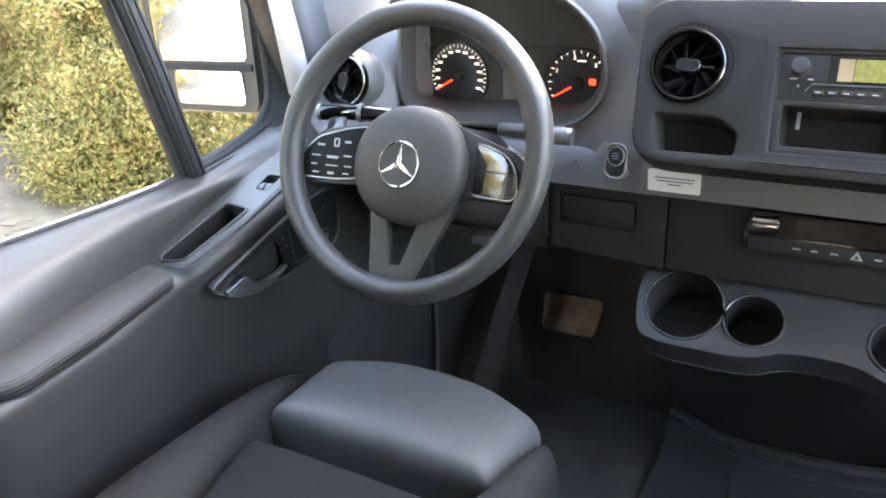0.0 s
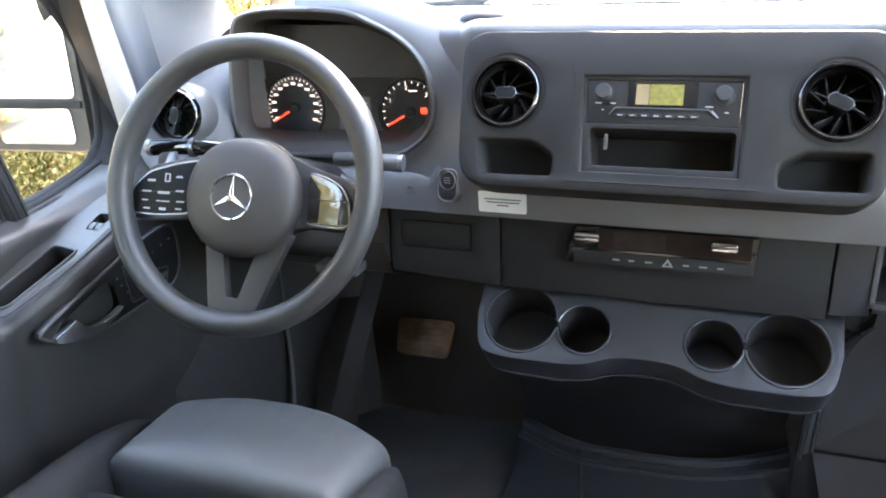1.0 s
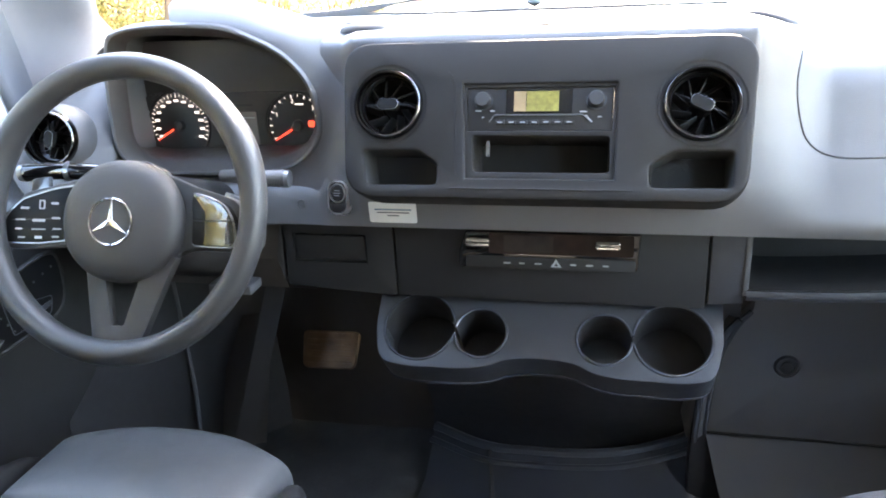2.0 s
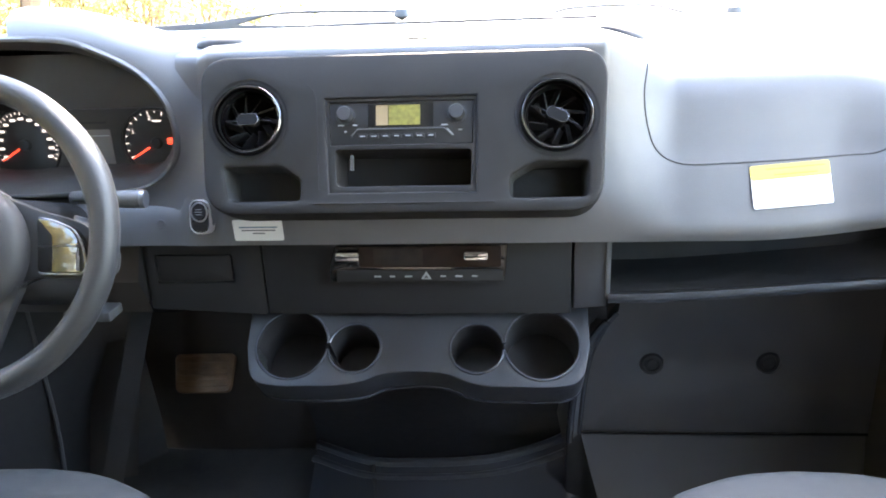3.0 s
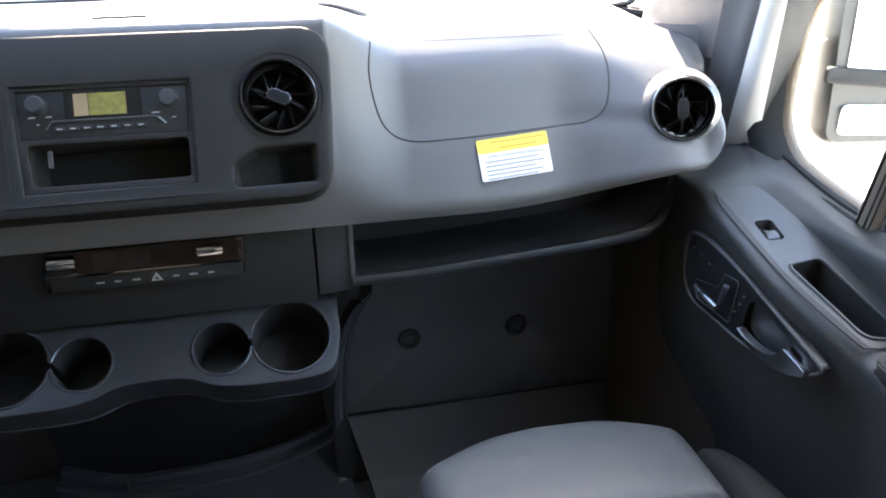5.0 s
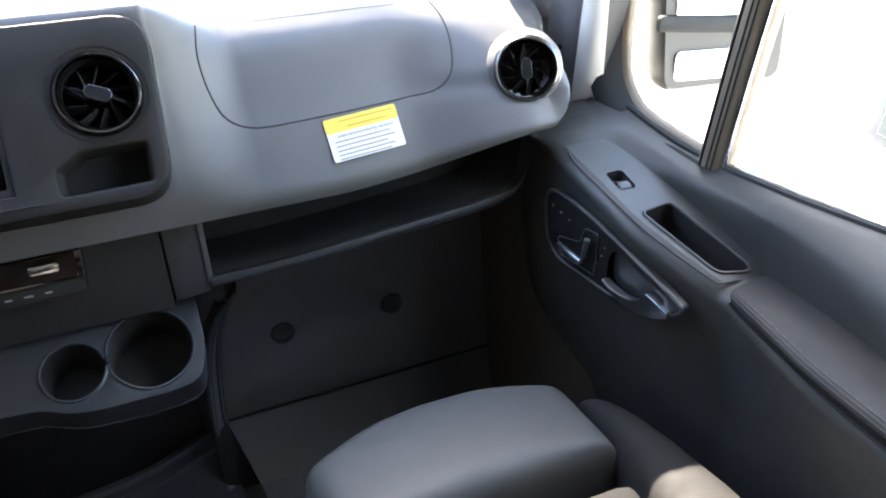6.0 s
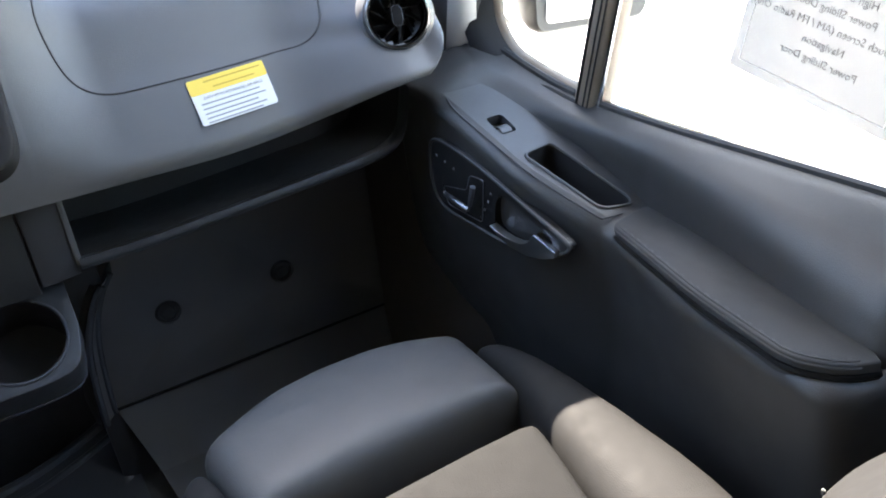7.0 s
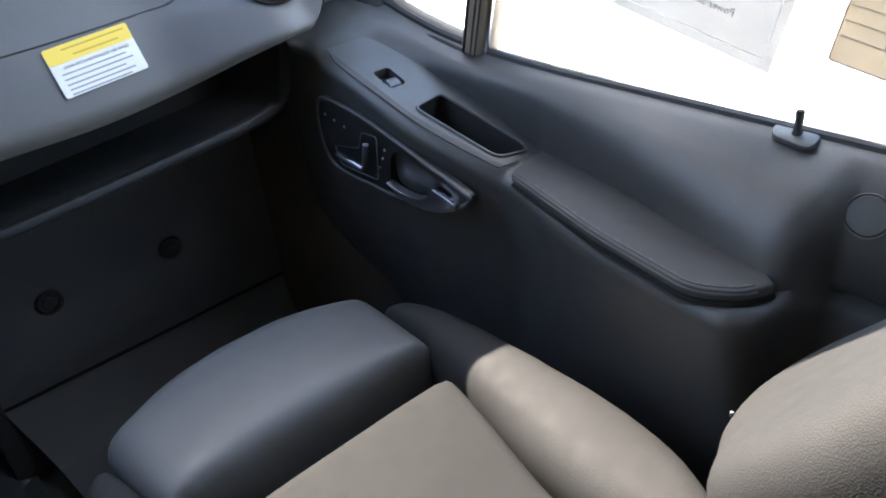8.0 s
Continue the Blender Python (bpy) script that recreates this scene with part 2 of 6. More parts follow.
def rounded(poly, r, n=5):
    """A polygon with its corners rounded."""
    out, k = [], len(poly)
    for i in range(k):
        a, b, c = Vector(poly[i - 1]), Vector(poly[i]), Vector(poly[(i + 1) % k])
        da, dc = (a - b), (c - b)
        rr = r[i] if isinstance(r, (list, tuple)) else r
        cut = min(rr, da.length * 0.45, dc.length * 0.45)
        p, q = b + da.normalized() * cut, b + dc.normalized() * cut
        for j in range(n + 1):
            t = j / n
            out.append(tuple((1 - t) ** 2 * p + 2 * t * (1 - t) * b + t * t * q))
    return out


def circle(r, n=32, cx=0.0, cy=0.0):
    return [(cx + r * math.cos(2 * math.pi * i / n), cy + r * math.sin(2 * math.pi * i / n)) for i in range(n)]


def plate(outline, depth, m, bevel=0.0, holes=(), segments=2):
    """A flat piece in m's xy plane, its front at z = 0 and its back at -depth, with holes cut through."""
    bm = bmesh.new()
    edges = []
    for loop in (outline, *holes):
        vs = [bm.verts.new((x, y, 0)) for x, y in loop]
        edges += [bm.edges.new((vs[i], vs[(i + 1) % len(vs)])) for i in range(len(vs))]
    if holes:
        bmesh.ops.triangle_fill(bm, use_beauty=True, use_dissolve=False, edges=edges)
    else:
        bm.faces.new(bm.verts)
    front = list(bm.faces)
    made = bmesh.ops.extrude_face_region(bm, geom=front)
    bmesh.ops.translate(bm, vec=(0, 0, -depth), verts=[v for v in made["geom"] if isinstance(v, bmesh.types.BMVert)])
    if bevel:
        bmesh.ops.recalc_face_normals(bm, faces=bm.faces)
        rim = [e for e in bm.edges if len(e.link_faces) == 2 and e.calc_face_angle(0) > radians(60) and all(abs(v.co.z) < 1e-6 for v in e.verts)]
        bmesh.ops.bevel(bm, geom=rim, offset=bevel, segments=segments, affect="EDGES", profile=0.5, clamp_overlap=True)
    bm.transform(m)
    return bm


def lathe(profile, m, n=40):
    """A turned piece: (radius, height) rows about m's z axis."""
    rings = [[(r * math.cos(2 * math.pi * i / n), r * math.sin(2 * math.pi * i / n), h) for i in range(n)] for r, h in profile]
    bm = lofted(rings, closed=True)
    bmesh.ops.remove_doubles(bm, verts=bm.verts, dist=1e-6)
    bm.transform(m)
    return bm


def tube(pts, r, n=8, closed=False, smooth=0):
    """A bar of round section along points; r may be one radius or one for each point."""
    p = spline(pts, smooth, closed) if smooth else np.array(pts, float)
    rad = [r] * len(p) if not isinstance(r, (list, tuple)) else list(np.interp(np.linspace(0, 1, len(p)), np.linspace(0, 1, len(r)), r))
    rings, side = [], None
    for i in range(len(p)):
        a, b = p[i - 1] if (closed or i) else p[i], p[(i + 1) % len(p)] if (closed or i < len(p) - 1) else p[i]
        way = Vector(b - a).normalized()
        side = way.orthogonal().normalized() if side is None else (side - way * side.dot(way)).normalized()
        up = way.cross(side)
        rings.append([Vector(p[i]) + float(rad[i]) * (math.cos(2 * math.pi * k / n) * side + math.sin(2 * math.pi * k / n) * up) for k in range(n)])
    if closed:
        rings.append(rings[0])
    bm = lofted(rings, closed=True, caps=not closed)
    bmesh.ops.remove_doubles(bm, verts=bm.verts, dist=1e-6)
    return bm


def join(*bms):
    out = bmesh.new()
    for b in bms:
        me = bpy.data.meshes.new("tmp")
        b.to_mesh(me)
        b.free()
        out.from_mesh(me)
        bpy.data.meshes.remove(me)
    return out


def basis(origin, x, z):
    """A pose with the given x and z axes."""
    x, z = Vector(x).normalized(), Vector(z).normalized()
    y = z.cross(x).normalized()
    x = y.cross(z)
    m = Matrix((x, y, z)).transposed().to_4x4()
    m.translation = origin
    return m


def lettering(text, size, m, depth=0.0002):
    """Words in the built-in font as a mesh, centred in m's xy plane."""
    cu = bpy.data.curves.new("words", "FONT")
    cu.body, cu.size, cu.extrude, cu.align_x, cu.align_y, cu.resolution_u = text, size, depth, "CENTER", "CENTER", 2
    ob = bpy.data.objects.new("words", cu)
    scene.collection.objects.link(ob)
    me = bpy.data.meshes.new_from_object(ob.evaluated_get(bpy.context.evaluated_depsgraph_get()))
    bpy.data.objects.remove(ob)
    bm = bmesh.new()
    bm.from_mesh(me)
    bpy.data.meshes.remove(me)
    bm.transform(m)
    return bm


def bars(rows, m, h=0.0012, depth=0.0002):
    """Plain bars for writing: rows of (x0, x1, y)."""
    return join(*[plate([(x0, y - h / 2), (x1, y - h / 2), (x1, y + h / 2), (x0, y + h / 2)], depth, m @ Matrix.Translation((0, 0, depth))) for x0, x1, y in rows])


def mixed(a, b, t):
    return np.array(a) * (1 - t) + np.array(b) * t


def step(a, b, x):
    t = min(1, max(0, (x - a) / (b - a)))
    return t * t * (3 - 2 * t)


# ---- the place: ground outside, cab shell ----
FLOOR = 0.04
GROUND_Z = -0.70
ground_rows = []
for gy in np.concatenate([[-400, -60], np.linspace(-14, 22, 73), [80, 400]]):
    ground_rows.append([(gx, gy, GROUND_Z + (0.05 * noise.noise((gx * 0.9, gy * 0.9, 0)) + 0.025 * noise.noise((gx * 3.1, gy * 3.1, 5)) if abs(gx) < 20 and -14 <= gy <= 22 else 0)
                         + (0.35 * step(-2.6, -6.0, gx) if -20 < gx else (0.35 if gx < 0 else 0)))
                        for gx in np.concatenate([[-400, -60, -21], np.linspace(-14, 14, 85), [21, 60, 400]])])
tagged(part("ground", lofted(ground_rows), GROUND, None), "pale gravel and dry soil beside the van", "ground", kind="structure")

tagged(part("pavement", box(1.25, 40, -30, 60, GROUND_Z - 0.06, GROUND_Z + 0.09, 0.0), CONCRETE), "bright sunlit concrete beside the van", "pavement", kind="structure")

floor_bm = box(-0.86, 0.86, -2.2, 0.42, FLOOR - 0.05, FLOOR, 0.0)
tagged(part("floor", floor_bm, CARPET), "dark rubber and carpet cab floor", "floor", kind="structure")
tagged(part("wall_front", lofted([[(x, 0.40 + 0.02 * math.cos(6 * x), FLOOR - 0.05), (x, 0.36, 0.12), (x, 0.34, 0.45), (x, 0.40, 0.70)] for x in np.linspace(-0.95, 0.95, 25)]), FOOT),
       "dark insulated bulkhead under the dashboard", "bulkhead", kind="structure")
ceiling_rows = [[(x, y, 1.47 - 0.06 * (x / 0.85) ** 4 - 0.05 * step(-0.75, -0.30, y)) for x in np.linspace(-0.84, 0.84, 21)] for y in np.linspace(-2.2, -0.30, 14)]
ceiling = part("ceiling", lofted(ceiling_rows), LINING)
ceiling.modifiers.new("thick", "SOLIDIFY").thickness = 0.03
tagged(ceiling, "light grey cloth headliner of the cab", "ceiling", kind="structure")
tagged(part("wall_rear", plate([(-.93, -.01), (.93, -.01), (.93, 1.52), (-.93, 1.52)], .05, basis((0, -2.2, 0), (-1, 0, 0), (0, 1, 0))), BACK), "dark panel closing the cab behind the seats", "wall", kind="structure")
for sx, nm in ((-1, "wall_left"), (1, "wall_right")):
    wall = join(plate([(.86, -.01), (2.2, -.01), (2.2, 1.50), (.86, 1.50)], .07, basis((.86, 0, 0), (0, -1, 0), (-1, 0, 0))),
                box(0.84, 0.858, -0.96, -0.862, -0.01, 1.50, 0.01), box(0.80, 0.93, -0.86, -0.30, 1.375, 1.50, 0.01))
    tagged(part(nm, wall, BACK, None, flip=sx < 0), "dark trim of the side wall behind the door", "wall", kind="structure")


def windscreen_row(x):
    """Bottom and top of the windscreen at x."""
    b = 0.72 - 0.30 * abs(x / 0.85) ** 2.6
    return (x, b, 0.862), (x * 0.93, -0.26 - 0.05 * abs(x) ** 2, 1.42)


wind = thing("windscreen", "raked clear windscreen with dark edge band", "windscreen", kind="structure", at=(0, 0.7, 0.86))
pane_rows = []
for x in np.linspace(-0.86, 0.86, 25):
    lo, hi = windscreen_row(x)
    pane_rows.append([tuple(mixed(lo, hi, t) + np.array((0, 0.05 * math.sin(math.pi * t), 0.03 * math.sin(math.pi * t)))) for t in np.linspace(0, 1, 9)])
pane = part("pane", lofted(pane_rows), GLASS, wind, "clear laminated glass")
pane.visible_shadow = False
part("bottom_seal", tube([Vector(windscreen_row(x)[0]) - Vector((0, 0, .030 * abs(x / .86) ** 4)) for x in np.linspace(-0.86, 0.86, 25)], 0.009), RUBBER, wind, "black rubber seal")
part("header", tube([windscreen_row(x)[1] for x in np.linspace(-0.86, 0.86, 15)], 0.035), LINING, wind, "pale trim above the glass")

# bonnet seen just past the dashboard
bonnet = thing("bonnet", "white painted bonnet sloping away beyond the windscreen", "bonnet", at=(0, 1.1, 0.7))
part("panel", lofted([[(x, y, 0.83 - 0.28 * (y - 0.66) - 0.20 * (y - 0.66) ** 2 - 0.05 * (x / 0.85) ** 4) for x in np.linspace(-0.88, 0.88, 17)] for y in np.linspace(0.70, 1.55, 12)]), PAINT, bonnet)
part("cowl", lofted([[(x, y + 0.72 - 0.30 * abs(x / 0.85) ** 2.6, 0.845 - 0.02 * math.sin(20 * y)) for x in np.linspace(-0.86, 0.86, 31)] for y in np.linspace(0.0, 0.16, 6)]), RUBBER, bonnet, "black plastic cowl")


def wiper(outline, arm, pivot, label):
    """A parked wiper: a tapered blade, its thin arm and the pivot cap."""
    w = thing("wiper", label, "wiper", "windscreen wipers", at=(pivot[0], .70, pivot[1]))
    part("blade", plate(outline, .018, basis((0, .70, 0), (1, 0, 0), (0, -1, 0)), .0015), WIPER, w, "flat grey-black blade")
    part("arm", tube([(x, .712, z) for x, z in arm], .0035, 6, smooth=16), WIPER, w)
    part("pivot", lathe([(0, .016), (.014, .014), (.018, .0), (.0, -.010)], Matrix.Translation((pivot[0], .715, pivot[1])), 16), WIPER, w)


WIPER = surface("weathered_wiper_plastic", (0.085, 0.086, 0.084), 0.6, grain=0.3, vary=0.15)
wiper([(-.690, .856), (-.660, .878), (-.5135, .884), (-.390, .896), (-.360, .8975), (-.440, .8765), (-.2822, .8725), (-.0947, .8765), (-.0947, .8735), (-.2822, .8685), (-.5166, .8640)],
      [(-.4505, .8771), (-.3604, .8965), (-.2441, .8980), (-.0933, .8930)], (-.083, .884), "long grey-black wiper resting low on the windscreen")
wiper([(.4526, .8610), (.487, .8719), (.551, .8690), (.575, .8675), (.645, .8690), (.720, .8640), (.840, .8530), (.840, .8505), (.720, .8600), (.575, .8630), (.551, .8590)],
      [(.2282, .8795), (.2814, .8887), (.4233, .8893), (.500, .872)], (.600, .866), "grey-black wiper arm lying along the windscreen foot")
part("corner_seal", tube([(.800, .437, .849), (.828, .438, .8475), (.848, .44, .852), (.876, .44, .871), (.915, .44, .905), (.96, .44, .945)], [.002, .0065, .0065, .0035, .0025, .002], 6, smooth=16), RUBBER, wind, "black corner seal")

# ---- dashboard ----
PROFILE = {
    "centre": [(.70, .858), (.42, .884), (.28, .888), (.15, .888), (.08, .8865), (.048, .884), (.034, .8795), (.0305, .870), (.030, .806), (.020, .737), (.012, .700), (.008, .680), (.008, .652), (.012, .622)],
    "guest": [(.70, .858), (.42, .884), (.26, .882), (.175, .872), (.128, .856), (.099, .833), (.077, .806), (.060, .765), (.048, .735), (.035, .71), (.016, .665), (.006, .638), (.012, .622)],
    "bridge": [(.70, .858), (.42, .884), (.28, .888), (.16, .888), (.10, .885), (.066, .878), (.050, .865), (.043, .806), (.037, .737), (.032, .70), (.024, .68), (.018, .65), (.012, .622)],
    "driver": [(.70, .858), (.44, .884), (.34, .886), (.27, .872), (.22, .80), (.19, .72), (.165, .69), (.12, .684), (.08, .684), (.05, .682), (.030, .672), (.018, .65), (.014, .622)],
}
def even(pts, n):
    """n points evenly spaced along a smooth curve."""
    p = spline(pts, 400)
    s = np.concatenate([[0], np.cumsum(np.linalg.norm(np.diff(p, axis=0), axis=1))])
    u = np.linspace(0, s[-1], n)
    return np.stack([np.interp(u, s, p[:, 0]), np.interp(u, s, p[:, 1])], axis=1)


PROFILE = {k: even(v, 97) for k, v in PROFILE.items()}


def dash_row(x):
    if x < -0.645:
        p = PROFILE["guest"]
    elif x < -0.635:
        p = mixed(PROFILE["guest"], PROFILE["driver"], step(-0.645, -0.635, x))
    elif x < -0.322:
        p = PROFILE["driver"]
    elif x < -0.304:
        p = mixed(PROFILE["driver"], PROFILE["bridge"], step(-0.322, -0.306, x))
    elif x < -0.255:
        p = mixed(PROFILE["bridge"], PROFILE["centre"], step(-0.272, -0.254, x))
    elif x < 0.262:
        p = PROFILE["centre"]
    else:
        a, b = PROFILE["centre"], PROFILE["guest"]
        w = step(0.244, 0.36, x)
        p = a * (1 - w) + b * w
    p = np.array(p).copy()
    out = step(0.56, 0.715, abs(x)) if x > 0 else step(0.62, 0.70, abs(x))
    # the ends swell towards the doors round the side vents, and their lower edge climbs
    low = np.clip((0.85 - p[:, 1]) / 0.1, 0, 1)
    p[:, 0] -= 0.062 * out * low
    lift = 0.025 * out + 0.034 * step(0.44, 0.80, abs(x)) if x > 0 else 0.062 * step(0.60, 0.80, abs(x))
    p[:, 1] += lift * np.clip((0.74 - p[:, 1]) / 0.12, 0, 1)
    p[:, 1] += 0.085 * step(0.735, 0.80, abs(x)) * np.clip((0.80 - p[:, 1]) / 0.14, 0, 1)
    end = step(0.745, 0.80, abs(x))
    p[:, 0] += 0.10 * end ** 2 * low
    p[:, 0] = np.minimum(p[:, 0], 0.70 - 0.34 * abs(x / 0.85) ** 2.6)
    p[:, 1] -= 0.05 * step(0.66, 0.82, abs(x)) * np.clip((p[:, 1] - 0.78) / 0.1, 0, 1)
    return p


dash = thing("dashboard", "grey grained plastic dashboard spanning the cab", "dashboard", at=(0, 0.3, 0.62))
xs = sorted(set(np.round(np.concatenate([np.linspace(-0.805, 0.805, 80), np.arange(0.645, 0.805, 0.004), -np.arange(0.645, 0.805, 0.004), [-0.645, -0.635, -0.322, -0.317, -0.311, -0.305, -0.298, -0.29, -0.275, -0.250, 0.250, 0.262], np.arange(0.246, 0.43, 0.006)]), 4)))
rows = [[(x, y, z) for y, z in dash_row(x)] for x in xs]
VENT_R, VENT_L = Vector((0.7115, -0.020, 0.7545)), Vector((-0.7045, -0.020, 0.757))
holes = set()
for i in range(len(xs) - 1):
    for j in range(len(rows[0]) - 1):
        c = sum((Vector(p) for p in (rows[i][j], rows[i + 1][j], rows[i][j + 1], rows[i + 1][j + 1])), Vector()) / 4
        if abs(c.x) < 0.25 and c.y < 0.045 and 0.70 < c.z < 0.868 and not (abs(c.x) > 0.215 and c.z > 0.832) and not (abs(c.x) > 0.232 and c.z < 0.73):
            holes.add((i, j))
        if min(math.hypot(c.x - v.x, c.z - v.z) - h for v, h in ((VENT_R, 0.0340), (VENT_L, 0.0310))) < 0 and c.y < 0.1:
            holes.add((i, j))
part("body", lofted(rows, skip=holes), DASH, dash, sharp=50)
part("underside", lofted([[(x, y, z), (x, y + .004, z - .0015), (x, 0.05, z + 0.002), (x, 0.30, z + 0.02)] for x, y, z in (r[-1] for r in rows)]), LINER, dash, "dark underside of the dashboard")

# airbag lid seam: thin dark grooves following the surface


def on_dash(x, z, lift=0.0):
    """The point of the dashboard's face at x and height z."""
    p = dash_row(x)
    i = max(j for j in range(len(p)) if p[j, 1] >= z - 1e-9 or j == 0)
    i = min(i, len(p) - 2)
    a, b = p[i], p[i + 1]
    t = 0 if abs(a[1] - b[1]) < 1e-9 else min(1, max(0, (a[1] - z) / (a[1] - b[1])))
    y = a[0] + t * (b[0] - a[0])
    d = (b - a) / (np.linalg.norm(b - a) + 1e-9)
    return Vector((x, y - lift * abs(d[1]), z + lift * abs(d[0])))


lid_path = [(0.318, .845), (0.312, .81), (0.318, .765), (0.332, .735), (0.362, .720), (0.42, .7195), (0.50, .7225), (0.57, .727), (0.606, .733), (0.628, .752), (0.638, .785), (0.639, .82), (0.630, .845)]
lid_curve = spline(lid_path, 60)
part("airbag_lid_seam", tube([on_dash(x, z, -0.0004) for x, z in lid_curve], 0.0014, 6), DEEP, dash, "fine dark seam of the airbag cover")
part("airbag_lid_crease", tube([on_dash(x, .838 + 0.002 * math.sin(3 * x), -0.0006) for x in np.linspace(0.39, 0.615, 20)], 0.0009, 6), LOWER, dash, "fine upper crease of the airbag cover")


def top_height(x, y):
    """The height of the dashboard's top at x, y."""
    p = dash_row(x)[:64]
    return float(np.interp(y, p[::-1, 0], p[::-1, 1]))


for gx, gy in ((-0.255, 0.098), (0.292, 0.150)):
    part("top_speaker_grille", lofted([[(gx + .035 * k * math.cos(a), gy + .028 * k * math.sin(a), top_height(gx + .035 * k * math.cos(a), gy + .028 * k * math.sin(a)) - .003 + h) for a in np.linspace(0, 2 * math.pi, 33)[:-1]] for k, h in ((1, 0), (.97, .005), (.85, .009), (.5, .012), (.15, .013))], closed=True, caps=True), DEEP, dash, "dark domed oval grille")
part("top_slot", box(-0.009, 0.052, 0.0665, 0.0700, 0.884, 0.8885, 0.0006), DEEP, dash, "narrow dark slot")
part("defrost_slot", box(-0.30, 0.30, 0.50, 0.512, 0.878, 0.884, 0.001), DEEP, dash, "dark defroster slot")
part("top_seam", tube([(-0.320, 0.10, 0.8895), (-0.320, 0.15, 0.8897), (-0.306, 0.197, 0.8893), (-0.275, 0.228, 0.8890), (-0.231, 0.241, 0.8886)], 0.0013, 5, smooth=20), DEEP, dash, "curved dark seam")

# instrument hood
HOOD = [(-.640, .720), (-.643, .78), (-.638, .835), (-.630, .872), (-.620, .894), (-.592, .904), (-.555, .908), (-.516, .909), (-.480, .908), (-.445, .905), (-.418, .898), (-.395, .8885),
        (-.368, .8755), (-.346, .8605), (-.328, .842), (-.3145, .820), (-.3075, .797), (-.305, .772), (-.309, .748), (-.319, .730), (-.335, .7145), (-.355, .702), (-.385, .694), (-.44, .690), (-.52, .688), (-.60, .692)]
hood_loop = spline(HOOD, 96, closed=True)
mid = np.array((-0.475, 0.79))


def hood_ring(y, grow, drop=0.0, wide=0.0):
    d = hood_loop - mid
    ln = np.linalg.norm(d, axis=1, keepdims=True)
    p = mid + d * (1 + grow / ln)
    return [(a - wide * min(1, max(0, (-.475 - a) / .14)), y + 0.035 * (0.90 - b) * 0.4, b - drop * max(0, (b - .69) / .2)) for a, b in p]


hood = part("instrument_hood", lofted([hood_ring(0.40, -0.004, 0.035), hood_ring(0.25, 0.002, 0.014), hood_ring(0.10, 0.003, 0.003), hood_ring(0.045, 0.002), hood_ring(0.031, 0.0), hood_ring(0.027, -0.004), hood_ring(0.028, -0.008)], closed=True), DASH, dash, "arched grey hood over the instruments", sharp=60)
part("hood_chamfer", lofted([hood_ring(0.0275, -0.0075), hood_ring(0.034, -0.011), hood_ring(0.050, -0.019, wide=.004), hood_ring(0.058, -0.022, wide=.006), hood_ring(0.064, -0.022, wide=.008)], closed=True), HOOD_IN, dash, "brown-grey lining inside the hood edge", sharp=60)
part("instrument_recess", lofted([hood_ring(0.0635, -0.0215, wide=.008), hood_ring(0.09, -0.023, wide=.030), hood_ring(0.145, -0.026, wide=.065)], closed=True), HOOD_IN, dash, "dark wall round the instruments", sharp=30)

# the hood runs smoothly into the dashboard beside the centre panel
flank = []
FROM = [(-.516, .909), (-.480, .908), (-.445, .905), (-.418, .898), (-.395, .8885), (-.368, .8755), (-.346, .8605), (-.328, .842), (-.3145, .820), (-.3075, .797), (-.305, .772), (-.309, .748), (-.319, .730), (-.335, .7145), (-.355, .702), (-.385, .694), (-.43, .690)]
ONTO = [(-.47, .36, .886), (-.42, .31, .888), (-.37, .25, .889), (-.325, .19, .889), (-.290, .13, .8885), (-.264, .100, .885), (-.254, .088, .875), (-.252, .073, .858), (-.252, .056, .834), (-.252, .041, .805), (-.252, .029, .774), (-.252, .019, .742), (-.254, .013, .706), (-.258, .009, .674), (-.272, .0100, .648), (-.325, .0180, .634), (-.385, .0175, .630)]
from_c, onto_c = spline(FROM, 44), spline(ONTO, 44)
for (a, b), q in zip(from_c, onto_c):
    p = np.array((a, 0.0305 + 0.014 * (0.90 - b), b))
    out_dir = np.array((a, b)) - mid
    out_dir = out_dir / np.linalg.norm(out_dir)
    gap = np.linalg.norm(q - p)
    c1 = p + np.array((out_dir[0] * .35, .10, out_dir[1] * .35)) * gap * .8
    c2 = q + np.array((-.38, .05, 0)) * gap * .5
    flank.append([tuple((1 - t) ** 3 * p + 3 * t * (1 - t) ** 2 * c1 + 3 * t * t * (1 - t) * c2 + t ** 3 * q) for t in np.linspace(0, 1, 11)])
part("hood_flank", lofted(flank), DASH, dash, "grey slope beside the instruments", sharp=80)

# instrument cluster
cluster = thing("instrument_cluster", "lit instrument cluster with two round dials", "instrument cluster", at=(-0.48, 0.13, 0.75))
CL = basis((-0.48, 0.130, 0.75), (1, 0, 0), (0, -1, 0.0))
part("backplate", plate(rrect(0.46, 0.23, 0.05, cx=-.02, cy=0.01), 0.01, CL @ Matrix.Translation((0, 0, -0.002))), HOOD_IN, cluster, "dull brown-black plate")
part("mask", plate(rounded([(-.180, -.085), (.165, -.085), (.170, .030), (.120, .046), (-.150, .046), (-.180, .030)], 0.012), 0.004, CL @ Matrix.Translation((0, 0, 0.0022)), 0.0015, holes=(circle(.0555, 44, -.109, -.0055), circle(.0535, 44, .095, -.0065))), surface("cluster_mask", (0.040, 0.036, 0.034), 0.45, grain=0.2, vary=0.05), cluster, "grey mask between the dials")


